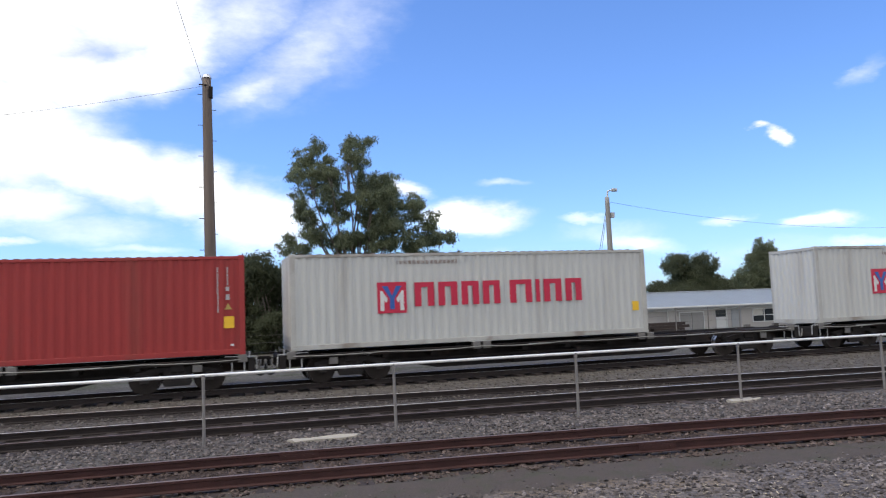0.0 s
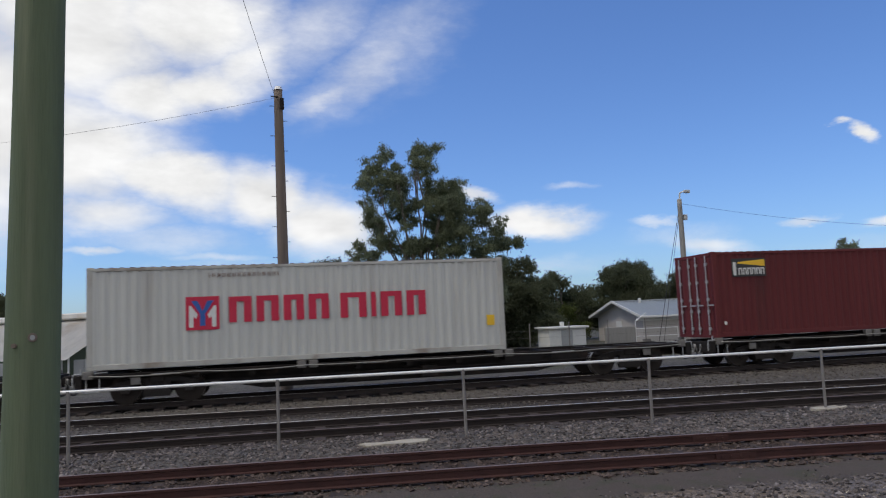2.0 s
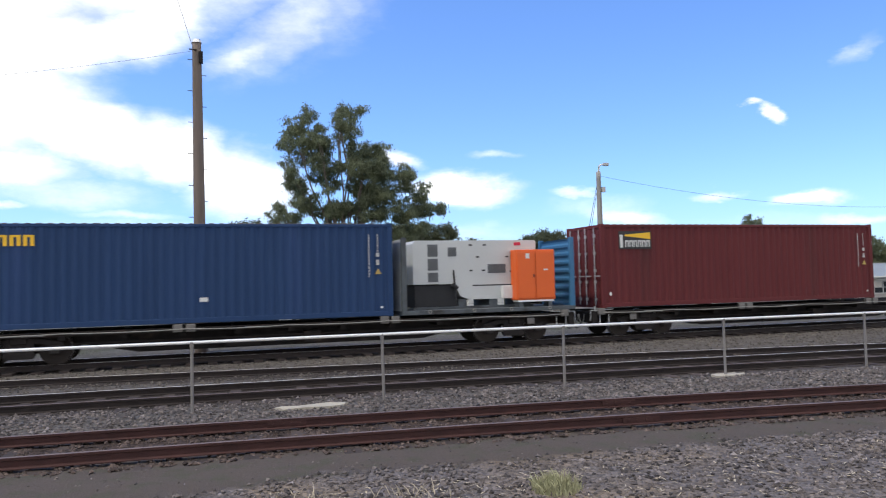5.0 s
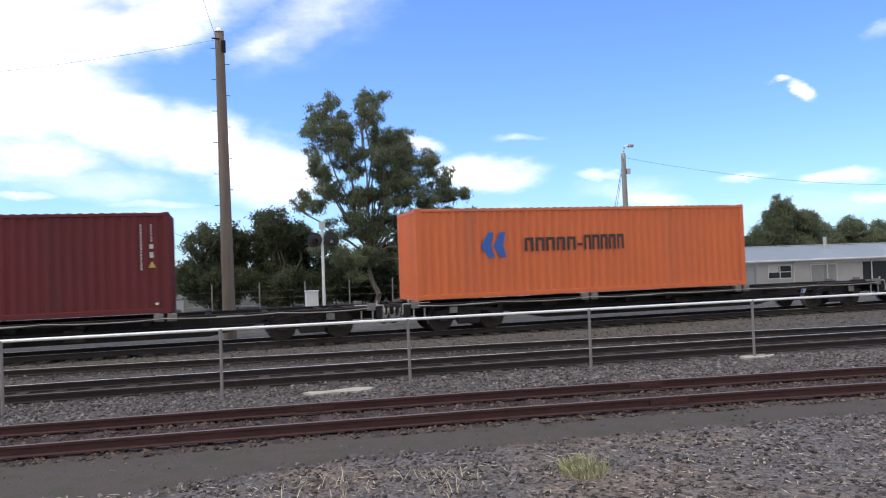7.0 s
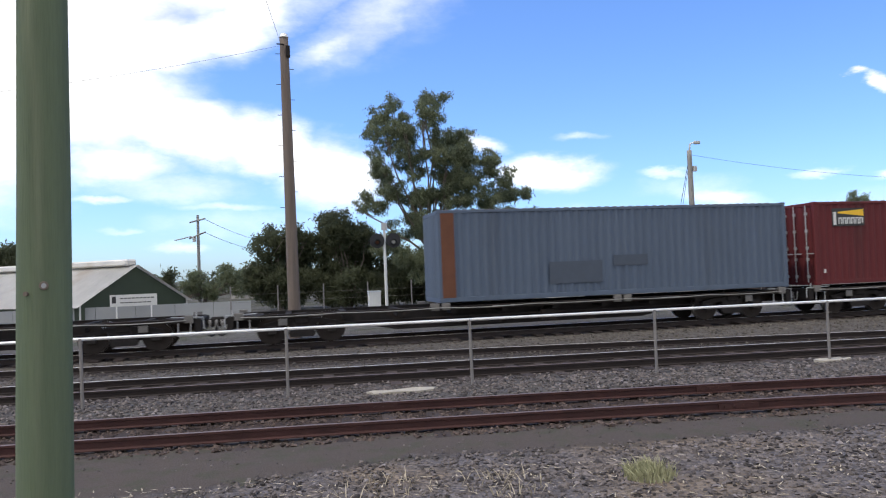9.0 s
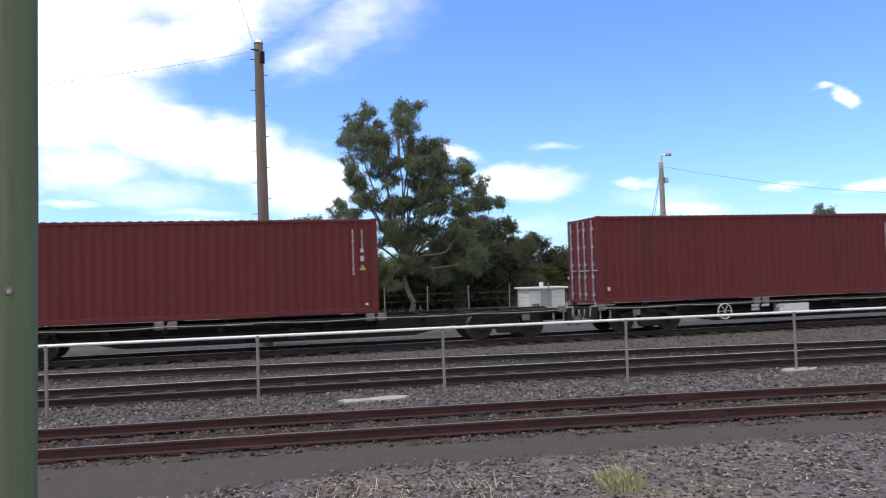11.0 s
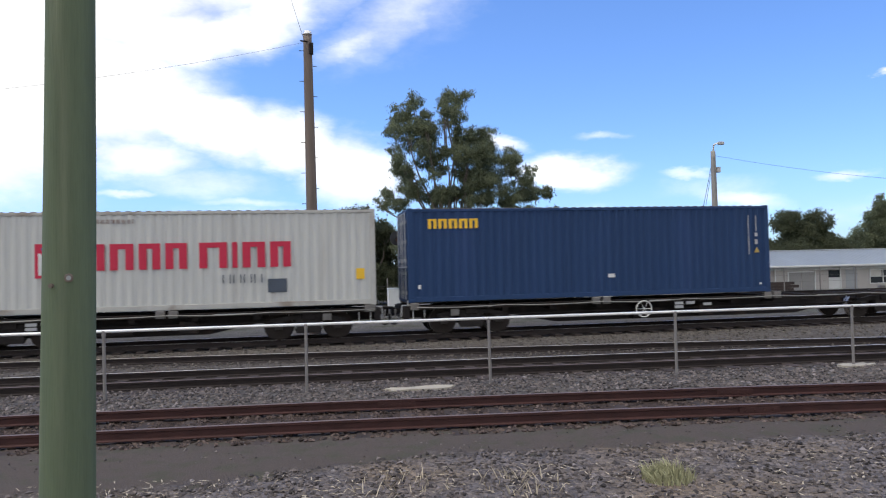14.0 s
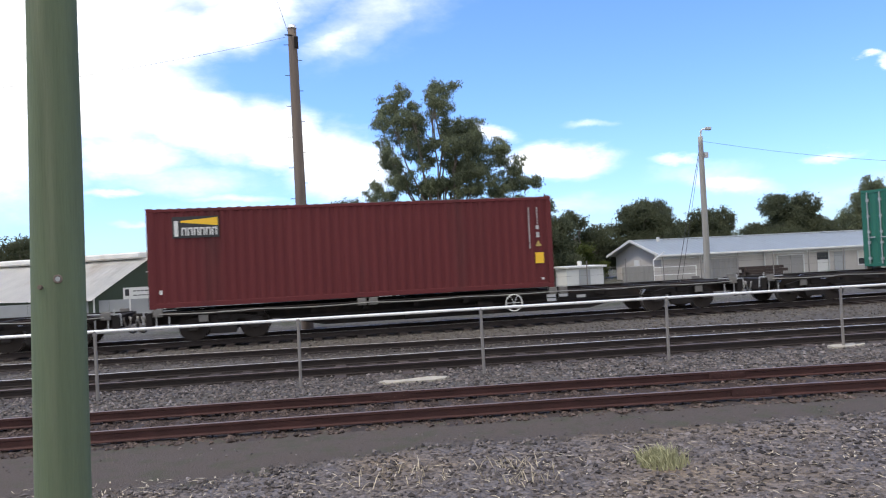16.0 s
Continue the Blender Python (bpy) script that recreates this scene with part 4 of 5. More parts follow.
def generator_flat():
    """A blue flat rack with end walls; origin as the containers'."""
    f = thing("flat_rack", "blue steel flat rack with ribbed end walls", "flat rack", "containers on the train")
    part("base", a_box(0, 6.06, 0, WIDE, 0.0, 0.13, bevel=0.01), "rack_steel", f, "scuffed blue-grey steel base")
    for x in (0.9, 2.4, 3.7, 5.1):
        part("lashing_ring", ring(bmesh.new(), (x, -0.012, 0.09), (0, 1, 0), 0.05, 0.012, seg=12), "pipe_grey", f)
    for x, turn in ((0.0, -90), (6.06, 90)):
        if x == 0:
            part("end_wall", a_box(0.0, 0.12, 0.14, WIDE - 0.14, 0.13, 2.40, bevel=0.01), "genset_grey", f)
            part("corner_post", a_box(0.0, 0.16, 0.0, 0.14, 0.13, 2.45, bevel=0.01), "rack_steel", f)
        # ribs run across the far wall
        for face, xi in () if x == 0 else ((-1, x - 0.12), (1, x)):
            bm = corrugated(bmesh.new(), 2.27, 0.14, WIDE - 0.14, 0.05, 0.28)
            m = Matrix(((0, -face, 0, xi), (0, 0, 1, 0), (1, 0, 0, 0.13), (0, 0, 0, 1)))
            bmesh.ops.transform(bm, matrix=m, verts=bm.verts)
            part("end_wall", bm, "flatrack_blue", f)
        for y in ((WIDE - 0.14,) if x == 0 else (0.0, WIDE - 0.14)):
            part("corner_post", a_box(x if x == 0 else x - 0.16, x + 0.16 if x == 0 else x, y, y + 0.14, 0.13, 2.45, bevel=0.01), "flatrack_blue", f)
    return f


def generator():
    """A pale grey generator canopy with vents, and an orange cabinet on its end."""
    g = thing("generator_set", "pale grey generator canopy with dark louvres", "generator")
    bm = bmesh.new()
    pts = [(0.35, 0.95), (0.35, 2.28), (0.45, 2.38), (4.68, 2.38), (4.73, 2.33), (4.73, 0.42), (2.25, 0.42), (1.95, 0.55), (1.75, 0.95)]
    fc = bm.faces.new([bm.verts.new((x, 0.35, z)) for x, z in pts])
    e = bmesh.ops.extrude_face_region(bm, geom=[fc])
    bmesh.ops.translate(bm, verts=[v for v in e["geom"] if isinstance(v, bmesh.types.BMVert)], vec=(0, 1.6, 0))
    bmesh.ops.recalc_face_normals(bm, faces=bm.faces)
    part("canopy", bm, "genset_grey", g)
    part("fuel_tank", a_box(0.4, 1.85, 0.42, 1.9, 0.20, 0.93, bevel=0.02), "castle_dark", g, "black base tank")
    for x0, x1, z0, z1 in ((0.85, 1.2, 1.85, 2.25), (0.85, 1.2, 1.40, 1.78), (0.85, 1.2, 1.02, 1.33), (2.95, 3.6, 1.28, 1.58), (1.55, 1.85, 1.85, 2.15)):
        v = bmesh.new()
        box(v, x0, x1, 0.345, 0.352, z0, z1)
        k = int((z1 - z0) / 0.05)
        for i in range(k):
            box(v, x0 + 0.02, x1 - 0.02, 0.325, 0.348, z0 + 0.05 * i + 0.01, z0 + 0.05 * i + 0.03)
        part("louvre", v, "vent_grey", g, "dark louvred vent")
    bm = bmesh.new()
    for x, z in ((2.3, 2.2), (2.8, 2.2), (2.55, 1.8), (2.3, 1.35), (3.6, 1.8), (3.75, 1.3), (2.75, 1.35)):
        box(bm, x, x + 0.10, 0.33, 0.352, z, z + 0.05)
    tagged(part("latch", bm, "castle_dark", g), kind="stuff")
    part("side_box", a_box(3.4, 3.85, 0.18, 0.35, 0.42, 0.85, bevel=0.02), "trim_white", g)
    part("seam", a_box(2.4, 4.2, 0.343, 0.352, 0.86, 0.90), "castle_dark", g)
    part("bumper", a_box(4.735, 4.86, 0.2, 1.9, 0.2, 2.0), "castle_dark", g)
    part("skid_rail", a_box(0.35, 4.62, 0.40, 0.52, 0.126, 0.205, bevel=0.01), "rack_steel", g)
    bm = a_rod((1.80, 0.30, 0.22), (1.72, 0.30, 1.40), 0.03, seg=8)
    rod(bm, (1.66, 0.30, 0.92), (1.84, 0.30, 0.80), 0.07, seg=8)
    part("jack_lever", bm, "castle_dark", g, "black upright lever")
    plate(g, "maker_mark", "marking_red", 3.92, 4.16, 2.20, 2.31, y=0.345)
    for x in (1.9, 3.0, 4.2):
        part("skid", a_box(x, x + 0.3, 0.4, 1.9, 0.126, 0.43), "rack_steel", g)
    return g


def orange_cabinet():
    g = thing("orange_cabinet", "bright orange steel cabinet with double doors", "cabinet")
    part("body", a_box(0.26, 1.68, 0.12, 0.58, 0.0, 1.68, bevel=0.02), "genset_orange", g)
    part("door", a_box(0.31, 0.94, 0.085, 0.118, 0.06, 1.60, bevel=0.008), "genset_orange", g)
    d = part("door", a_box(0.96, 1.62, 0.085, 0.118, 0.06, 1.60, bevel=0.008), "genset_orange", g)
    part("handle", a_box(0.86, 0.90, 0.06, 0.086, 0.75, 0.85), "castle_dark", g)
    plate(g, "label_plate", "marking_white", 0.60, 0.73, 1.38, 1.55, y=0.083)
    plate(g, "label_plate", "marking_white", 1.25, 1.40, 0.98, 1.03, y=0.083)
    part("plinth", a_box(0.31, 1.63, 0.14, 0.56, -0.06, 0.002), "galvanised", g)
    for x in (0.36, 1.44):
        part("leg", a_box(x, x + 0.14, 0.16, 0.54, -0.225, -0.058), "rack_steel", g)
    return g


ride(generator_flat(), 73.75, DECK, NEAR_Y)
ride(generator(), 73.95, DECK + 0.006, NEAR_Y + 0.28)
ride(orange_cabinet(), 77.45, DECK + 0.36, NEAR_Y)


# ---------------------------------------------------------------- post-and-rail fence
def fence():
    f = thing("pipe_fence", "galvanised pipe fence with one top rail", "fence", kind="structure")
    fy = lambda x: 14.13 - 0.026 * x
    # rail takes the sun-paled metal, the posts its shaded counterpart
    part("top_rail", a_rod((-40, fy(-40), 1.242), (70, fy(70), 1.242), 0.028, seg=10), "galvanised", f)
    post = None
    for x in [-7.3 - 3.7 * i for i in range(8)][::-1] + [-3.60, -0.06, 3.42, 7.23, 11.15, 15.1] + [15.1 + 3.9 * i for i in range(1, 10)]:
        m = pose(x, fy(x), 0, random.uniform(-0.6, 0.6), random.uniform(-0.6, 0.6), 0)
        if post is None:
            bm = a_rod((0, 0, -0.1), (0, 0, 1.205), 0.03, seg=10)
            rod(bm, (0, 0, 1.16), (0, 0, 1.25), 0.038, seg=10)
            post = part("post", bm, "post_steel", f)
            post.matrix_basis = m
        else:
            share(post, f, m)


fence()


# ---------------------------------------------------------------- poles and wires
def curve_wire(name, pts, r, parent, mat="wire"):
    bm = bmesh.new()
    tube(bm, pts, r, 5)
    return part(name, bm, mat, parent)


def sag(a, b, drop, n=14):
    a, b = Vector(a), Vector(b)
    return [a.lerp(b, i / n) - Vector((0, 0, drop * 4 * (i / n) * (1 - i / n))) for i in range(n + 1)]


def tapered_pole(x, y, z1, r0, r1, mat, lean=(0, 0), seg=20, z0=-0.6):
    """A pole in many rings, slightly uneven."""
    bm = bmesh.new()
    rows = []
    rings = 22
    for i in range(rings + 1):
        k = i / rings
        z = z0 + (z1 - z0) * k
        r = r0 + (r1 - r0) * k
        cx, cy = x + lean[0] * (z - z1), y + lean[1] * (z - z1)
        rows.append([bm.verts.new((cx + r * (1 + 0.03 * noise.noise((math.cos(6.283 * j / seg) * 2, math.sin(6.283 * j / seg) * 2, z * 0.7 + x))) * math.cos(6.283 * j / seg),
                                   cy + r * (1 + 0.03 * noise.noise((math.cos(6.283 * j / seg) * 2, math.sin(6.283 * j / seg) * 2, z * 0.7 + x))) * math.sin(6.283 * j / seg), z)) for j in range(seg)])
    for a, b in zip(rows, rows[1:]):
        for j in range(seg):
            bm.faces.new((a[j], a[(j + 1) % seg], b[(j + 1) % seg], b[j])).smooth = True
    bm.faces.new(rows[-1])
    return bm


def poles():
    p = thing("wooden_pole", "tall weathered brown timber pole with climbing irons", "utility pole")
    part("shaft", tapered_pole(0.14, 27, 10.75, 0.23, 0.15, "pole_wood", (-0.006, 0)), "pole_wood", p)
    part("cap", a_rod((0.14, 27, 10.74), (0.14, 27, 10.86), 0.17, 0.13, seg=14), "galvanised", p)
    for i in range(14):
        z = 3.0 + 0.55 * i
        bm = bmesh.new()
        s = -1 if i % 2 else 1
        rod(bm, (0.14 + s * 0.14, 27, z), (0.14 + s * 0.31, 27, z), 0.012, seg=5)
        part("climbing_iron", bm, "steel_dark", p)
    bm = bmesh.new()
    box(bm, 0.20, 0.34, 26.8, 26.95, 10.0, 10.4)
    rod(bm, (0.14, 26.85, 10.45), (-0.12, 26.8, 10.45), 0.025, seg=6)
    part("bracket", bm, "steel_dark", p)
    curve_wire("service_wire", sag((0.0, 27, 10.45), (-30.0, 27, 8.0), 1.2, 30), 0.005, p)
    curve_wire("service_wire", sag((0.0, 27, 10.6), (-2.2, 5.0, 11.5), 0.1), 0.007, p)

    p = thing("street_lamp", "grey timber pole with a small lamp head", "street lamp")
    part("shaft", tapered_pole(22.3, 38, 8.4, 0.20, 0.13, "pole_grey", (-0.002, 0)), "pole_grey", p)
    bm = a_rod((22.3, 38, 8.3), (22.3, 37.9, 8.75), 0.05, seg=8)
    rod(bm, (22.3, 37.9, 8.75), (22.62, 37.8, 8.86), 0.04, seg=8)
    part("arm", bm, "galvanised", p)
    bm = bmesh.new()
    box(bm, 22.5, 22.85, 37.7, 37.9, 8.72, 8.90, bevel=0.03)
    part("lamp_head", bm, "grey_steel", p)
    part("fuse_box", a_box(22.42, 22.62, 37.8, 38.0, 7.2, 7.5), "grey_steel", p)
    part("stay_wire", a_rod((22.25, 38, 7.9), (20.6, 38.5, 0.0), 0.015, seg=5), "wire", p)
    part("stay_wire", a_rod((22.25, 38, 7.7), (21.2, 39.0, 0.0), 0.012, seg=5), "wire", p)
    curve_wire("overhead_wire", sag((22.35, 38, 8.15), (62, 42, 8.0), 1.3, 30), 0.008, p)

    p = thing("power_pole", "distant grey power pole with two crossarms", "utility pole")
    part("shaft", a_rod((-7.75, 70, 0), (-7.73, 70, 8.0), 0.17, 0.11, seg=10), "pole_grey", p)
    for x0, z0, x1, z1 in ((-8.45, 7.35, -7.05, 7.65), (-8.5, 5.9, -7.05, 6.45)):
        part("crossarm", a_rod((x0, 70, z0), (x1, 69.6, z1), 0.07, seg=6), "pole_grey", p)
    part("transformer", a_rod((-8.05, 69.8, 5.6), (-8.05, 69.8, 6.0), 0.16, seg=10), "grey_steel", p)
    part("lamp_arm", a_rod((-8.3, 70, 6.1), (-9.7, 69.5, 5.75), 0.05, seg=6), "grey_steel", p)
    curve_wire("overhead_wire", sag((-7.1, 69.7, 7.6), (2.0, 90, 6.0), 0.8), 0.02, p)
    curve_wire("overhead_wire", sag((-7.1, 69.7, 6.4), (2.0, 90, 5.0), 0.8), 0.02, p)

    g = thing("timber_post", "green copper-treated pine pole with knots and a bolt hole", "utility pole")
    part("shaft", tapered_pole(-1.407, 5.0, 6.2, 0.166, 0.134, "treated_pine", (0.0148, 0), seg=36), "treated_pine", g)
    bm = ring(bmesh.new(), (-1.425, 4.850, 2.215), (0.1, -1, 0), 0.020, 0.007, seg=14)
    part("bolt_hole", bm, "pole_wood", g, "worn bolt hole with pale rim")
    part("bolt", a_rod((-1.4237, 4.862, 2.215), (-1.4255, 4.845, 2.215), 0.015, seg=12), "fence_sheet", g, "pale bolt end")
    part("knot", a_rod((-1.52, 4.86, 2.17), (-1.525, 4.835, 2.17), 0.014, seg=8), "pole_wood", g)


poles()


# ---------------------------------------------------------------- signal
def signal():
    s = thing("railway_signal", "white signal mast with two black round target heads", "railway signal")
    part("mast", a_rod((4.27, 33, 0), (4.27, 33, 4.1), 0.075, 0.06, seg=10), "trim_white", s)
    part("finial", a_rod((4.27, 33, 4.1), (4.27, 33, 4.42), 0.13, 0.13, seg=12), "grey_steel", s)
    part("arm", a_box(3.95, 4.62, 32.95, 33.0, 3.45, 3.53), "signal_black", s)
    for x in (3.92, 4.65):
        head = part("target", a_rod((x, 32.86, 3.62), (x, 32.83, 3.62), 0.33, seg=20), "signal_black", s)
        bm = a_rod((x, 32.83, 3.55), (x, 32.62, 3.55), 0.12, 0.12, seg=14, caps=False)
        part("hood", bm, "signal_black", head)
        part("lens", a_rod((x, 32.825, 3.55), (x, 32.80, 3.55), 0.085, seg=12), "rust_paint" if x < 4.2 else "trim_white", head)


signal()


# ---------------------------------------------------------------- buildings
def gable_box(bm, x0, x1, y0, y1, z0, eave, ridge, along="x"):
    """Walls with gables; the ridge runs along x or y."""
    if along == "x":
        ym = (y0 + y1) / 2
        prof = [(y0, z0), (y1, z0), (y1, eave), (ym, ridge), (y0, eave)]
        a = [bm.verts.new((x0, y, z)) for y, z in prof]
        b = [bm.verts.new((x1, y, z)) for y, z in prof]
    else:
        xm = (x0 + x1) / 2
        prof = [(x0, z0), (x1, z0), (x1, eave), (xm, ridge), (x0, eave)]
        a = [bm.verts.new((x, y0, z)) for x, z in prof]
        b = [bm.verts.new((x, y1, z)) for x, z in prof]
    k = len(prof)
    bm.faces.new(a)
    bm.faces.new(list(reversed(b)))
    for i in range(k):
        bm.faces.new((a[i], b[i], b[(i + 1) % k], a[(i + 1) % k]))
    bmesh.ops.recalc_face_normals(bm, faces=bm.faces)
    return bm


def roof_slope(parent, x0, x1, ya, za, yb, zb, mat, name="roof"):
    """One ribbed roof slope from the eave (ya, za) to the ridge (yb, zb)."""
    run, rise = yb - ya, zb - za
    length = math.hypot(run, rise)
    bm = corrugated(bmesh.new(), x1 - x0, 0, length, 0.018, 0.4)
    bmesh.ops.solidify(bm, geom=bm.faces[:], thickness=0.04)
    ob = part(name, bm, mat, parent)
    ob.matrix_basis = Matrix.Translation((x0, ya, za)) @ Matrix.Rotation(-math.atan2(run, rise), 4, "X")
    return ob


def window(parent, x0, x1, z0, z1, y, panes=2):
    w = part("window", a_box(x0, x1, y - 0.012, y - 0.004, z0, z1), "dark_glass", parent)
    bm = bmesh.new()
    for a, b, c, d in ((x0 - 0.07, x1 + 0.07, z1, z1 + 0.07), (x0 - 0.07, x1 + 0.07, z0 - 0.07, z0), (x0 - 0.07, x0, z0, z1), (x1, x1 + 0.07, z0, z1)):
        box(bm, a, b, y - 0.06, y - 0.002, c, d)
    for i in range(1, panes):
        x = x0 + (x1 - x0) * i / panes
        box(bm, x - 0.03, x + 0.03, y - 0.05, y - 0.013, z0, z1)
    box(bm, x0, x1, y - 0.045, y - 0.013, (z0 + z1) / 2 - 0.025, (z0 + z1) / 2 + 0.025)
    part("frame", bm, "trim_white", w)
    part("curtain", a_box(x0, x0 + (x1 - x0) * 0.45, y - 0.016, y - 0.0125, (z0 + z1) / 2 + 0.03, z1), "curtain", w)
    return w


def station():
    b = thing("station_building", "long low rendered building with a pale sheet roof", "building")
    x0, x1, y0, y1, eave, ridge = 24.2, 66.0, 48.0, 55.5, 1.95, 2.95
    part("wall", gable_box(bmesh.new(), x0 + 0.5, x1, y0, y1, -0.2, eave - 0.05, ridge - 0.12), "wall_render", b)
    ym = (y0 + y1) / 2
    roof_slope(b, x0, x1, y0 - 0.6, eave - 0.12, ym, ridge, "roof_sheet")
    bm = corrugated(bmesh.new(), x1 - x0, 0, math.hypot(ym - y0 + 0.6, ridge - eave + 0.12), 0.04, 0.5)
    ob = part("roof", bm, "roof_sheet", b)
    ob.matrix_basis = Matrix.Translation((x1, y1 + 0.6, eave - 0.12)) @ Matrix.Rotation(math.pi, 4, "Z") @ Matrix.Rotation(-math.atan2(ym - y0 + 0.6, ridge - eave + 0.12), 4, "X")
    part("gutter", a_box(x0, x1, y0 - 0.72, y0 - 0.60, eave - 0.24, eave - 0.10, bevel=0.02), "trim_white", b)
    part("ridge_cap", a_box(x0, x1, ym - 0.15, ym + 0.15, ridge + 0.0, ridge + 0.06), "roof_sheet", b)
    for s, ya in ((1, y0 - 0.6), (-1, y1 + 0.6)):
        bm = bmesh.new()
        d = Vector((0, ym - ya, ridge - eave + 0.12))
        m = Matrix.Translation((x0 - 0.02, (ya + ym) / 2, (ridge + eave - 0.12) / 2)) @ d.to_track_quat("Y", "Z").to_matrix().to_4x4()
        bmesh.ops.create_cube(bm, size=1.0, matrix=m @ Matrix.Diagonal((0.06, d.length, 0.18, 1)))
        part("bargeboard", bm, "trim_white", b)
    for x, w, kind in ((28.3, 2.2, "roller"), (33.7, 2.0, "double"), (36.9, 1.0, "door"), (38.3, 0.9, "grey"), (40.3, 2.1, "win"), (44.3, 2.4, "double"), (49.4, 2.4, "dark"), (54.0, 1.9, "win"), (58.0, 1.9, "win")):
        if kind == "win":
            window(b, x, x + w, 0.45, 1.38, y0)
        elif kind == "roller":
            ob = part("roller_door", corrugated(bmesh.new(), w, -0.2, 1.36, 0.03, 0.3), "roller_door", b)
            ob.location = (x, y0 - 0.04, 0)
        elif kind == "double":
            for k in (0, 1):
                part("door", a_box(x + k * (w / 2 + 0.04), x + w / 2 - 0.04 + k * (w / 2 + 0.04), y0 - 0.05, y0 - 0.002, -0.2, 1.34), "roller_door", b)
            bm = bmesh.new()
            box(bm, x - 0.08, x - 0.005, y0 - 0.07, y0 - 0.002, -0.2, 1.42)
            box(bm, x + w + 0.045, x + w + 0.12, y0 - 0.07, y0 - 0.002, -0.2, 1.42)
            box(bm, x - 0.08, x + w + 0.12, y0 - 0.072, y0 - 0.003, 1.345, 1.42)
            part("door_frame", bm, "trim_white", b)
        elif kind == "door":
            part("door", a_box(x, x + w, y0 - 0.04, y0 - 0.002, -0.2, 0.92), "trim_white", b)
            part("fanlight", a_box(x, x + w, y0 - 0.03, y0 - 0.002, 0.93, 1.45), "dark_glass", b)
        else:
            part("door", a_box(x, x + w, y0 - 0.03, y0 - 0.002, -0.2, 1.45), "dark_glass" if kind == "dark" else "fence_sheet", b)
    part("fascia", a_box(x0, x1, y0 - 0.03, y0 - 0.004, 1.50, 1.80), "trim_white", b)
    for x in (32.6, 37.8, 42.6, 45.8, 50.2):
        part("downpipe", a_rod((x, y0 - 0.1, 0), (x, y0 - 0.1, 1.75), 0.05, seg=8), "trim_white", b)
    part("flue", a_rod((48.2, ym - 1.2, 2.5), (48.2, ym - 1.2, 3.6), 0.14, seg=10), "grey_steel", b)
    part("vent", a_rod((26.2, ym - 0.5, 2.8), (26.2, ym - 0.5, 3.15), 0.12, seg=10), "trim_white", b)
    part("gable_vent", a_box(x0 + 0.46, x0 + 0.5, 51.3, 52.2, 0.6, 1.5), "trim_white", b)


station()


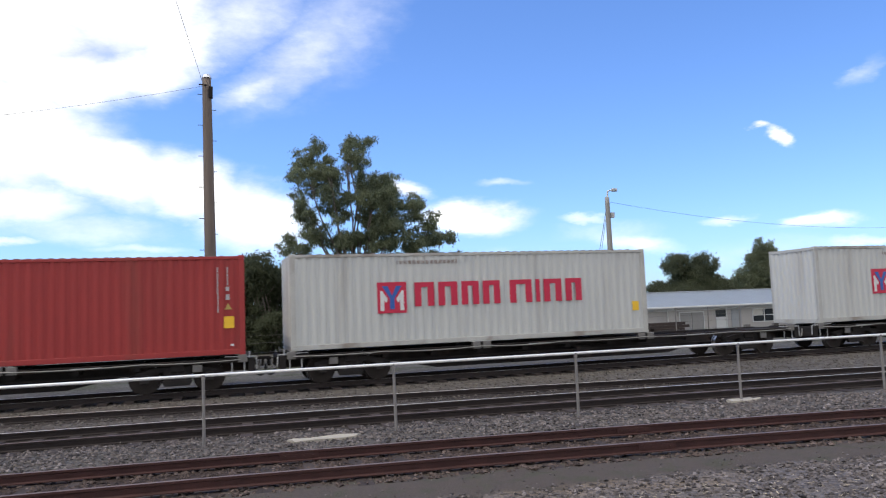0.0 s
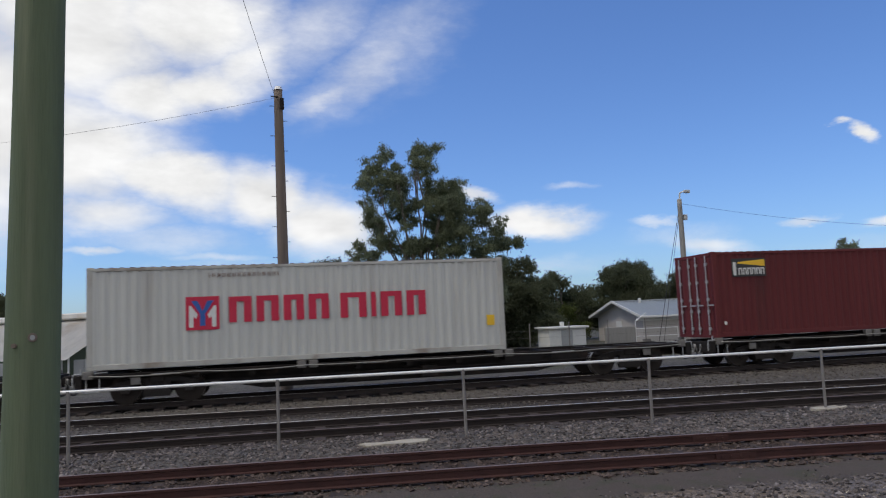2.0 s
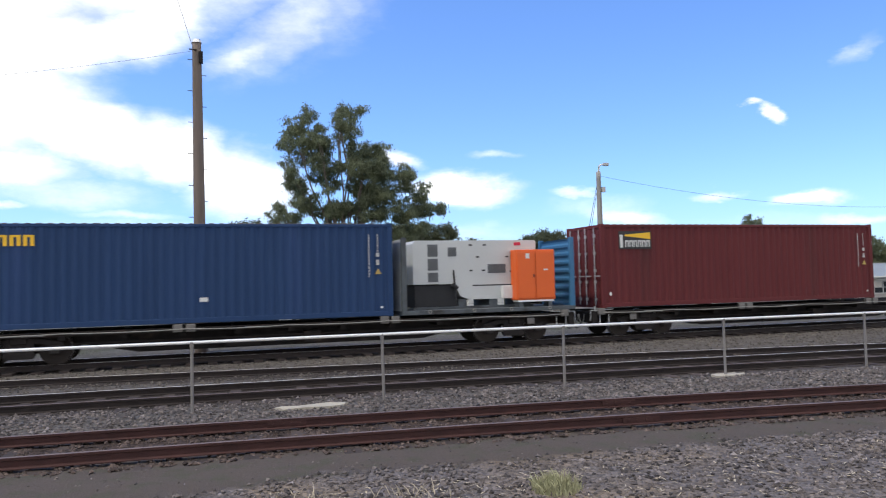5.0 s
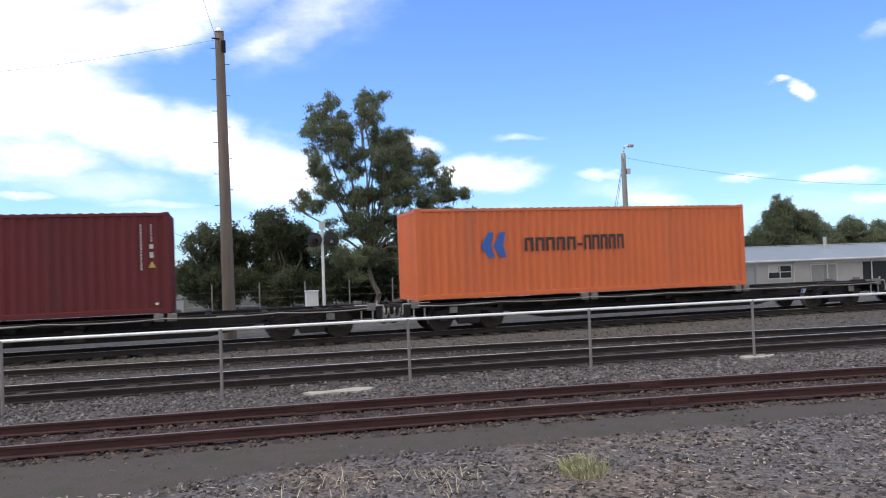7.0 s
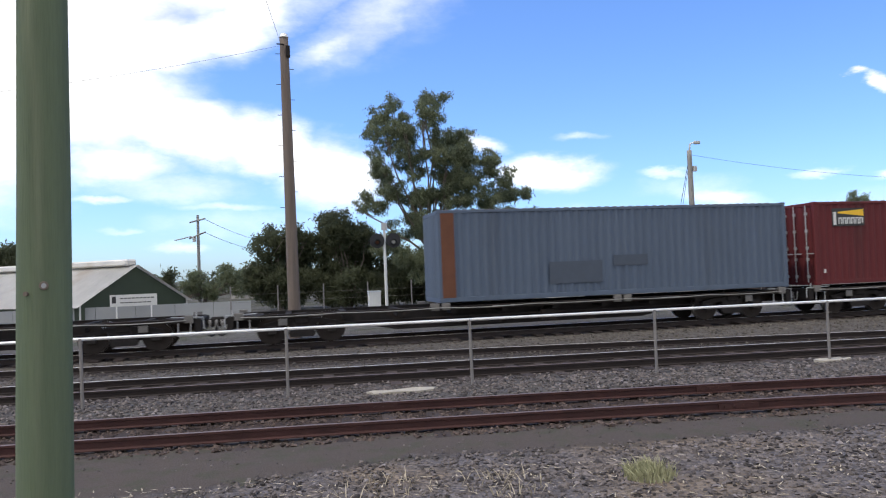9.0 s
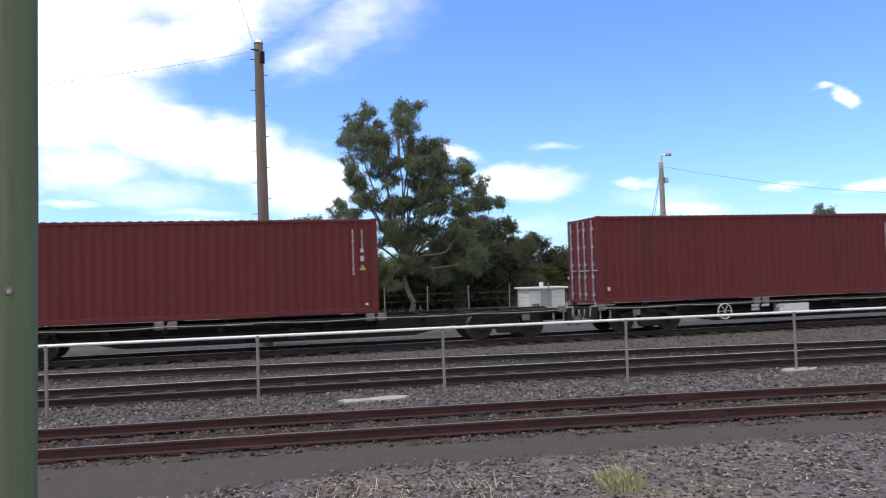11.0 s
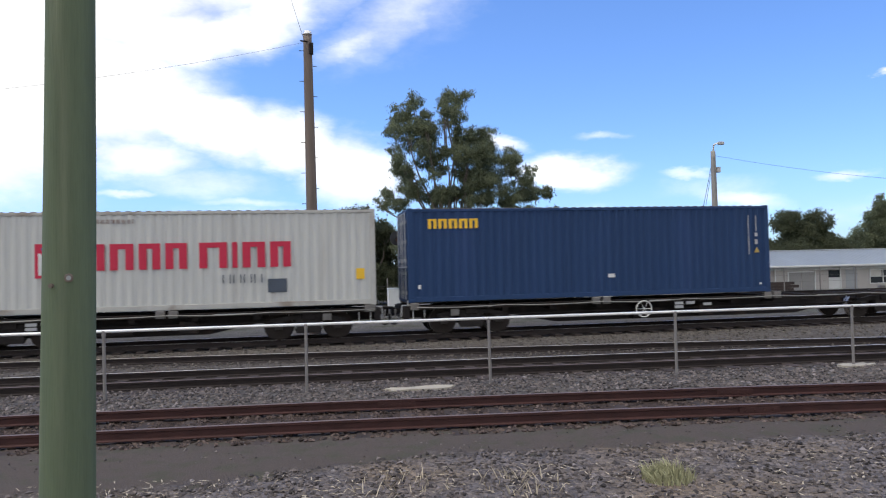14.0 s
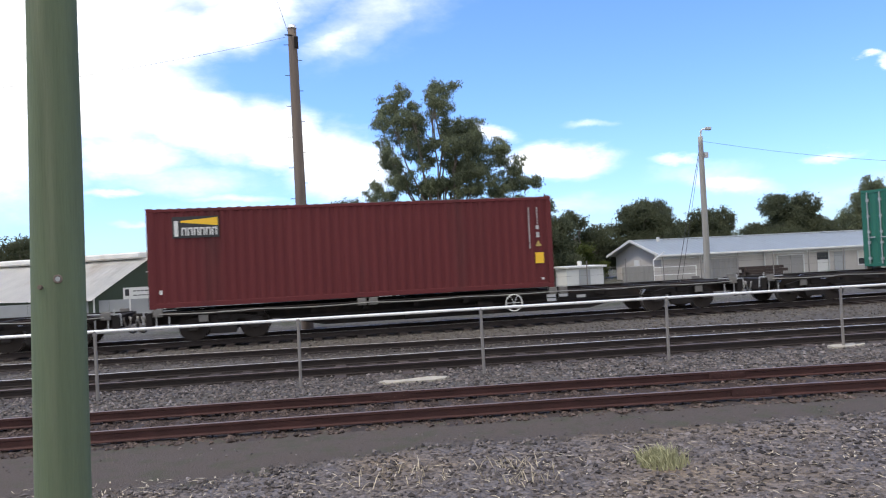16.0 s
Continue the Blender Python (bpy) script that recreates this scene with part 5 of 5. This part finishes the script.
def small_huts():
    h = thing("equipment_hut", "small white sheet-metal hut with flat roof", "hut")
    part("wall", a_box(15.55, 17.85, 42, 44, -0.1, 1.35), "trim_white", h)
    part("roof", a_box(15.4, 18.0, 41.8, 44.2, 1.35, 1.47, bevel=0.02), "trim_white", h)
    part("vent", a_rod((16.75, 43, 1.47), (16.75, 43, 1.75), 0.13, seg=10), "trim_white", h)
    part("door", a_box(16.3, 17.0, 41.97, 41.998, 0.0, 1.25), "fence_sheet", h)
    h = thing("block_wall", "low grey concrete block bin", "wall")
    part("wall", a_box(19.6, 21.6, 43, 43.25, -0.1, 1.25, bevel=0.02), "pole_grey", h)
    h = thing("white_shed", "small white shed beside the fence", "shed")
    part("wall", a_box(4.15, 4.75, 39.0, 39.8, -0.1, 1.2), "trim_white", h)
    part("roof", a_box(4.12, 4.78, 38.97, 39.83, 1.2, 1.26), "roof_sheet", h)

    q = thing("pipe_gate", "bent steel pipe gate frame beside the building", "gate")
    bm = a_rod((22.6, 45, 0), (22.6, 45, 1.55), 0.04, seg=8)
    rod(bm, (22.6, 45, 1.55), (23.4, 45, 2.05), 0.04, seg=8)
    part("post", bm, "galvanised", q)
    for z in (0.55, 1.05):
        part("rail", a_rod((22.6, 45, z), (25.6, 45, z), 0.025, seg=6), "galvanised", q)
    part("post", a_rod((25.6, 45, 0), (25.6, 45, 1.1), 0.035, seg=8), "galvanised", q)
    q = thing("timber_stack", "low stack of weathered brown timber", "timber stack")
    rng = random.Random(5)
    for k in range(4):
        for u in range(5 - k):
            part("beam", a_box(29.2 + rng.uniform(-0.2, 0.2), 32.0 + rng.uniform(-0.3, 0.3), 44.6 + 0.3 * u + 0.12 * k, 44.86 + 0.3 * u + 0.12 * k, 0.2 * k, 0.2 * k + 0.19, bevel=0.015), "sleeper_wood", q)
    s = thing("green_shed", "dark green shed with pale ridged sheet roof", "shed", m=pose(-8.42, 45, 0, 0, 0, 50))
    half, depth, eave, ridge = 3.6, 22.0, 1.10, 3.10
    part("wall", gable_box(bmesh.new(), -half, half, 0, depth, -0.1, eave, ridge, "y"), "shed_green", s)
    run, rise = half + 0.3, ridge - eave + 0.20
    for sgn in (1, -1):
        bm = corrugated(bmesh.new(), depth + 0.5, 0, math.hypot(run, rise), 0.014, 0.4)
        bmesh.ops.solidify(bm, geom=bm.faces[:], thickness=0.05)
        ob = part("roof", bm, "shed_roof", s)
        if sgn > 0:
            ob.matrix_basis = Matrix.Translation((-run, depth + 0.25, eave - 0.12)) @ Matrix.Rotation(-math.pi / 2, 4, "Z") @ Matrix.Rotation(-math.atan2(run, rise), 4, "X")
        else:
            ob.matrix_basis = Matrix.Translation((run, -0.25, eave - 0.12)) @ Matrix.Rotation(math.pi / 2, 4, "Z") @ Matrix.Rotation(-math.atan2(run, rise), 4, "X")
    part("ridge_vent", a_box(-0.35, 0.35, 0.3, depth, ridge + 0.05, ridge + 0.42, bevel=0.08), "shed_roof", s)
    for x in (-half, half):
        part("downpipe", a_rod((x, -0.06, 0), (x, -0.06, eave), 0.05, seg=8), "trim_white", s)

    g = thing("sign_board", "long white sign board with dark unreadable lettering", "sign")
    part("board", a_box(-9.0, -6.7, 41.2, 41.24, 0.98, 1.58), "trim_white", g)
    bm = bmesh.new()
    box(bm, -8.9, -8.7, 41.19, 41.199, 1.15, 1.5)
    for i in range(9):
        box(bm, -8.5 + 0.19 * i, -8.36 + 0.19 * i, 41.19, 41.199, 1.36, 1.42)
    for i in range(7):
        box(bm, -8.5 + 0.22 * i, -8.32 + 0.22 * i, 41.19, 41.199, 1.14, 1.19)
    tagged(part("lettering", bm, "marking_black", g), kind="stuff")
    for x in (-8.7, -7.0):
        part("post", a_rod((x, 41.28, 0), (x, 41.28, 1.58), 0.04, seg=8), "galvanised", g)

    f = thing("sheet_fence", "low grey sheet-metal boundary fence", "fence", kind="structure")
    for x in range(-26, -3, 2):
        part("panel", a_box(x, x + 1.98, 42.5, 42.54, 0.0, 0.95), "fence_sheet", f)
    f = thing("mesh_fence", "sagging chain-link fence on thin steel posts", "fence", kind="structure")
    post = None
    for i in range(16):
        x = -3.0 + 2.45 * i
        m = pose(x, 41.5, 0, 0, random.uniform(-1.5, 1.5), 0)
        if post is None:
            post = part("post", a_rod((0, 0, 0), (0, 0, 1.75), 0.035, seg=8), "post_steel", f)
            post.matrix_basis = m
        else:
            share(post, f, m)
    for z in (0.4, 0.9, 1.3):
        part("strand", a_rod((-3, 41.5, z), (34, 41.5, z), 0.005, seg=4), "pad_steel", f)
    g = thing("far_house", "distant cottage with a pale hipped roof", "house")
    part("wall", gable_box(bmesh.new(), -6.0, -1.0, 82, 90, 0, 2.2, 3.6, "y"), "wall_render", g)
    bm = gable_box(bmesh.new(), -6.4, -0.6, 81.7, 90.3, 2.1, 2.2, 3.9, "y")
    part("roof", bm, "roof_sheet", g)


small_huts()


# ---------------------------------------------------------------- trees
def leaf_cloud(rng, clumps, per_m2, size, droop=0.5):
    """Small pointed leaves, in clusters on the shells of many clumps (x, y, z, rx, ry, rz)."""
    V, F = [], []
    base = 0
    for cx, cy, cz, rx, ry, rz in clumps:
        area = 4 * math.pi * ((rx * rz) ** 0.8 + (rx * ry) ** 0.8 + (ry * rz) ** 0.8) / 3
        count = int(area * per_m2)
        twigs = max(4, count // 26)
        d = rng.normal(size=(twigs, 3))
        d /= np.linalg.norm(d, axis=1)[:, None]
        rad = rng.uniform(0.35, 1.08, (twigs, 1)) ** 0.55
        tw = d * rad * (rx, ry, rz) + (cx, cy, cz)
        who = rng.integers(0, twigs, count)
        p = tw[who] + rng.normal(size=(count, 3)) * np.array([1.0, 1.0, 0.8]) * size * 1.5
        a = rng.normal(size=(count, 3))
        a[:, 2] -= droop
        a /= np.linalg.norm(a, axis=1)[:, None]
        b = np.cross(a, rng.normal(size=(count, 3)))
        b /= np.linalg.norm(b, axis=1)[:, None]
        L = size * rng.uniform(0.7, 1.4, (count, 1))
        W = L * 0.30
        quad = np.stack([p - a * L, p + b * W, p + a * L, p - b * W], 1).reshape(-1, 3)
        V.append(quad)
        F.append(np.arange(count * 4).reshape(-1, 4) + base)
        base += count * 4
    return np.concatenate(V), np.concatenate(F)


def limb(bm, a, b, r0, r1, rng, bends=4):
    a, b = Vector(a), Vector(b)
    prev, pr = a, r0
    for i in range(1, bends + 1):
        k = i / bends
        q = a.lerp(b, k) + Vector(rng.normal(size=3)) * (a - b).length * 0.035 * (0 if i == bends else 1)
        r = r0 + (r1 - r0) * k
        rod(bm, prev, q, pr, r, seg=7, caps=False)
        prev, pr = q, r
    return prev


def tree(label, foot, clumps, leaf, per_m2, size, seed, trunk_r, forks, name="gum_tree", droop=0.5, bark="bark", sprays=1):
    rng = np.random.default_rng(seed)
    t = thing(name, label, "tree")
    bm = bmesh.new()
    fork = limb(bm, foot, forks, trunk_r, trunk_r * 0.75, rng)
    for cx, cy, cz, rx, ry, rz in clumps[::sprays]:
        if cz > forks[2] - 0.5:
            m = fork.lerp(Vector((cx, cy, cz)), 0.45) + Vector((0, 0, -0.3))
            limb(bm, fork, m, trunk_r * 0.55, trunk_r * 0.32, rng, 3)
            limb(bm, m, (cx, cy, cz), trunk_r * 0.32, 0.03, rng, 3)
            for _ in range(3):
                e = Vector((cx, cy, cz)) + Vector(rng.normal(size=3) * (rx * 0.55, ry * 0.55, rz * 0.55))
                limb(bm, m.lerp(Vector((cx, cy, cz)), 0.6), e, trunk_r * 0.16, 0.015, rng, 2)
    part("trunk", bm, bark, t)
    v, f = leaf_cloud(rng, clumps, per_m2, size, droop)
    me = bpy.data.meshes.new("crown")
    me.from_pydata(v.tolist(), [], f.tolist())
    me.materials.append(M[leaf])
    o = new("crown", me)
    o.parent = t
    return t


def px_clumps(items, y, spread=0.75):
    """Clumps of the tall gum: offset from the trunk and height, half width and half height, in hundredths of its scale."""
    out = []
    rng = np.random.default_rng(7)
    fine = []
    for cx, cy, w, h in items:
        for _ in range(9):
            a, r = rng.uniform(0, 6.283), math.sqrt(rng.uniform(0.0, 1.0)) * 0.78
            k = rng.uniform(0.30, 0.50)
            fine.append((cx + math.cos(a) * r * w, cy + math.sin(a) * r * h, w * k, h * k))
    for cx, cy, w, h in fine:
        out.append((9.0 + (cx - 385) * 0.0186, y + rng.uniform(-2.0, 2.0), 13.2 - (cy - 50) * 0.0184, w * 0.0186, w * 0.0186 * spread, h * 0.0184))
    return out


CROWN = [(490, 90, 55, 38), (455, 195, 62, 55), (430, 105, 30, 28), (250, 115, 40, 24), (185, 180, 55, 42), (330, 185, 30, 22), (185, 290, 70, 56), (300, 265, 55, 46), (310, 355, 100, 85),
         (170, 440, 42, 70), (205, 505, 42, 34), (385, 440, 48, 50), (500, 305, 70, 46), (540, 385, 95, 62), (640, 325, 85, 50), (700, 415, 105, 62), (785, 455, 55, 42), (650, 520, 105, 80),
         (530, 480, 52, 52), (850, 500, 30, 36), (620, 610, 95, 50), (505, 625, 55, 44), (200, 620, 80, 54), (100, 645, 40, 36), (330, 590, 90, 70), (420, 625, 60, 50), (725, 630, 70, 46), (900, 610, 88, 58), (850, 565, 40, 28), (560, 560, 58, 54)]
GUM = [(98 + 0.624 * u, 12 + 0.624 * v, 0.76 * w, 0.76 * h) for u, v, w, h in CROWN] + [
    (400, 500, 90, 60), (520, 500, 90, 60), (610, 470, 50, 46), (300, 490, 70, 46), (480, 590, 110, 70), (600, 580, 80, 70), (330, 620, 90, 60), (250, 560, 70, 60)]
tree("tall eucalyptus with open crown and pale forked limbs", (9.0, 45.5, -0.2), px_clumps(GUM, 45.5), "gum_leaf", 170, 0.085, 3, 0.17, (8.9, 45.5, 3.2), droop=1.3, sprays=14)


def thicket(label, y, items, leaf, seed, name="bushy_tree", per_m2=165, size=0.125, trunk=0.2):
    """A leafy mass: clumps (x, z, half width, half height) about one stem."""
    rng = np.random.default_rng(seed)
    clumps = []
    for x, z, w, h in items:
        k = max(3, int(w * h * 1.6))
        for _ in range(k):
            a, r = rng.uniform(0, 6.283), math.sqrt(rng.uniform(0.05, 1))
            clumps.append((x + math.cos(a) * r * w * 0.72, y + rng.uniform(-1, 1) * w * 0.55, z + math.sin(a) * r * h * 0.72, w * 0.40, w * 0.36, h * 0.38))
    x0 = sum(i[0] for i in items) / len(items)
    return tree(label, (x0, y, -0.2), clumps, leaf, per_m2, size, seed, trunk, (x0, y, 1.0), name)


thicket("dense dark green tree behind the pole", 50, [(-0.3, 3.0, 2.6, 2.6), (0.9, 5.0, 1.2, 1.2), (-0.9, 4.9, 0.6, 0.7), (-2.0, 2.0, 1.6, 1.6), (0.0, 1.4, 3.0, 1.4)], "dark_leaf", 11)
thicket("dense dark green tree beside the gum", 49, [(3.2, 3.6, 2.4, 2.5), (2.4, 5.5, 1.3, 0.9), (4.4, 4.6, 1.2, 1.0), (5.8, 2.8, 1.8, 2.4), (4.0, 1.4, 3.4, 1.4)], "dark_leaf", 12)
thicket("dark shrubby tree under the gum", 52, [(15.4, 4.9, 2.6, 2.5), (17.7, 4.3, 2.2, 2.4), (15.2, 3.4, 2.8, 2.3), (13.2, 2.6, 2.4, 2.4), (16.5, 1.4, 3.6, 1.5)], "dark_leaf", 13)
thicket("dark shrubby undergrowth under the gum", 49, [(9.0, 2.2, 3.4, 2.2), (12.4, 2.2, 2.6, 2.4), (7.2, 1.6, 2.0, 1.8)], "dark_leaf", 14)
thicket("low dark hedge tree", 60, [(23.6, 2.9, 2.8, 2.0), (20.6, 2.9, 2.4, 2.3), (26.2, 2.6, 1.8, 1.9), (22.2, 4.3, 1.6, 1.7), (24.6, 3.4, 1.8, 1.4), (26.6, 3.2, 1.6, 1.3)], "dark_leaf", 15)
thicket("yellow-green shrub beside the hedge", 56, [(22.6, 1.6, 1.5, 1.6)], "olive_leaf", 16)
thicket("dense rounded dark green tree", 60, [(29.7, 4.5, 2.5, 2.6), (29.4, 2.4, 3.0, 2.2)], "dark_leaf", 17, per_m2=190)
thicket("rounded dark tree behind the building", 62, [(36.8, 3.8, 2.5, 2.6), (34.8, 3.0, 1.8, 2.0), (37.4, 2.6, 2.6, 2.2)], "dark_leaf", 18, per_m2=190)
thicket("broad dark tree behind the building", 62, [(45.2, 4.8, 2.9, 2.8), (44.9, 2.8, 3.8, 2.4), (48.8, 2.9, 1.7, 1.8)], "dark_leaf", 19, per_m2=190)
thicket("open-crowned gum behind the building", 64, [(55.2, 5.2, 2.4, 3.0), (58.2, 4.4, 2.8, 2.6), (53.2, 3.8, 1.8, 2.0), (56.0, 2.6, 3.6, 2.0)], "gum_leaf", 20)
thicket("distant gum behind the building", 70, [(66.0, 4.0, 3.4, 2.8), (72.0, 3.8, 3.0, 2.8), (79, 4.0, 3.6, 3.0)], "gum_leaf", 21)
thicket("distant bushes beside the shed", 68, [(-7.2, 2.0, 1.8, 1.7), (-4.4, 1.9, 1.8, 1.6), (-9.6, 1.4, 1.2, 1.2)], "gum_leaf", 22, name="bush")
thicket("distant bushes beside the cottage", 66, [(-1.6, 2.0, 2.0, 1.8), (1.0, 2.0, 2.0, 1.8)], "dark_leaf", 23, name="bush")
thicket("small dark conifer by the shed", 72, [(-10.6, 1.6, 0.9, 1.5), (-10.6, 2.8, 0.5, 0.9)], "dark_leaf", 24, name="conifer")
thicket("dark tree beyond the shed", 62, [(-20.0, 2.8, 3.0, 2.8), (-24.0, 2.6, 3.0, 2.4)], "dark_leaf", 25)


def far_woods():
    rng = np.random.default_rng(31)
    clumps = [(x + rng.uniform(-2, 2), 110 + rng.uniform(-6, 6), rng.uniform(0.6, 2.0), 3.2, 2.5, rng.uniform(1.2, 2.0)) for x in np.arange(-60, 150, 3.2)]
    v, f = leaf_cloud(rng, clumps, 7, 0.34)
    me = bpy.data.meshes.new("far_woods")
    me.from_pydata(v.tolist(), [], f.tolist())
    me.materials.append(M["dark_leaf"])
    tagged(new("far_woods", me), "low line of distant dark green trees", "trees", kind="stuff")


far_woods()


# ---------------------------------------------------------------- small things on the ground
def blades(name, cx, cy, count, radius, height, mat, label, seed, lean=0.5):
    rng = np.random.default_rng(seed)
    V, F = [], []
    for i in range(count):
        a, r = rng.uniform(0, 6.283), radius * math.sqrt(rng.uniform(0, 1))
        x, y = cx + math.cos(a) * r, cy + math.sin(a) * r
        h = height * rng.uniform(0.4, 1.1) * (1 - 0.5 * r / radius)
        lx, ly = rng.normal(size=2) * lean * h
        w = 0.006
        z = ground_height(x, y)
        V += [(x - w, y, z - 0.02), (x + w, y, z - 0.02), (x + lx * 0.5 + w * 0.7, y + ly * 0.5, z + h * 0.65), (x + lx * 0.5 - w * 0.7, y + ly * 0.5, z + h * 0.65), (x + lx, y + ly, z + h)]
        F += [(5 * i, 5 * i + 1, 5 * i + 2, 5 * i + 3), (5 * i + 3, 5 * i + 2, 5 * i + 4)]
    me = bpy.data.meshes.new(name)
    me.from_pydata(V, [], F)
    me.materials.append(M[mat])
    return tagged(new(name, me), label, "grass", kind="stuff")


blades("weed_tuft", 3.62, 7.25, 420, 0.27, 0.25, "weed_leaf", "pale green weed tuft in the gravel", 41)
blades("dry_grass", 2.05, 7.35, 60, 0.45, 0.22, "straw", "dry grey grass stalks in the gravel", 42, 1.0)
blades("dry_grass", 0.9, 7.6, 40, 0.5, 0.2, "straw", "dry grey grass stalks in the gravel", 43, 1.0)


def litter():
    """Straw-coloured bark and leaf litter on the yard."""
    rng = np.random.default_rng(44)
    V, F = [], []
    for i in range(1800):
        x = rng.uniform(-3, 13)
        y = rng.uniform(5.2, 8.3) - 0.09 * x
        a, l, w = rng.uniform(0, 6.283), rng.uniform(0.02, 0.07), rng.uniform(0.004, 0.010)
        z = ground_height(x, y) + 0.022
        ca, sa = math.cos(a), math.sin(a)
        V += [(x - ca * l, y - sa * l, z), (x + sa * w, y - ca * w, z + 0.008), (x + ca * l, y + sa * l, z + rng.uniform(0, 0.02)), (x - sa * w, y + ca * w, z + 0.006)]
        F.append((4 * i, 4 * i + 1, 4 * i + 2, 4 * i + 3))
    me = bpy.data.meshes.new("litter")
    me.from_pydata(V, [], F)
    me.materials.append(M["straw"])
    tagged(new("leaf_litter", me), "dry straw-coloured leaf and bark litter on gravel", "litter", kind="stuff")


litter()


def slab(label, x0, x1, y0, y1, z, seed):
    bm = bmesh.new()
    rng = random.Random(seed)
    n = 14
    top = []
    for i in range(n):
        a = 2 * math.pi * i / n
        k = rng.uniform(0.8, 1.05)
        top.append(bm.verts.new(((x0 + x1) / 2 + (x1 - x0) / 2 * k * math.copysign(abs(math.cos(a)) ** 0.6, math.cos(a)), (y0 + y1) / 2 + (y1 - y0) / 2 * k * math.copysign(abs(math.sin(a)) ** 0.6, math.sin(a)), z + rng.uniform(-0.015, 0.01))))
    f = bm.faces.new(top)
    g = bmesh.ops.extrude_face_region(bm, geom=[f])
    bmesh.ops.translate(bm, verts=[v for v in g["geom"] if isinstance(v, bmesh.types.BMVert)], vec=(0, 0, -0.12))
    bmesh.ops.recalc_face_normals(bm, faces=bm.faces)
    ob = part("concrete_slab", bm, "concrete", None)
    tagged(ob, label, "concrete slab")


slab("broken pale concrete slab half buried in ballast", 1.3, 2.75, 13.55, 13.95, 0.035, 1)
slab("pale concrete footing round a fence post", 10.75, 11.6, 13.6, 14.0, 0.035, 2)


# ---------------------------------------------------------------- motion of the train
def along(t):
    """Metres that the train has run by t seconds: a smooth curve through V_ROWS."""
    ts, ds = [r[0] for r in V_ROWS], [r[1] for r in V_ROWS]
    n = len(ts)
    sl = [(ds[i + 1] - ds[i]) / (ts[i + 1] - ts[i]) for i in range(n - 1)]
    tan = [sl[0]] + [(sl[i - 1] + sl[i]) / 2 for i in range(1, n - 1)] + [sl[-1]]
    i = min(max(0, sum(1 for q in ts if q <= t) - 1), n - 2)
    h = ts[i + 1] - ts[i]
    u = (t - ts[i]) / h
    return ((2 * u ** 3 - 3 * u ** 2 + 1) * ds[i] + (u ** 3 - 2 * u ** 2 + u) * h * tan[i]
            + (-2 * u ** 3 + 3 * u ** 2) * ds[i + 1] + (u ** 3 - u ** 2) * h * tan[i + 1])


def motions():
    times = [0.5 * i for i in range(33)]
    for ob, s, z, y in TRAIN:
        walk(ob, [(t, pose(s - along(t), y, z)) for t in times])
    # the wheels turn to the left, about 60 degrees in a thirtieth of a second
    ticks = [k / 30 for k in range(481)]
    turns = [math.degrees(along(t) / 0.42) for t in ticks]
    for wheel, dx in ROLLING:
        walk(wheel, [(t, pose(dx, 0, 0.42, 0, -a, 0)) for t, a in zip(ticks, turns)])


motions()
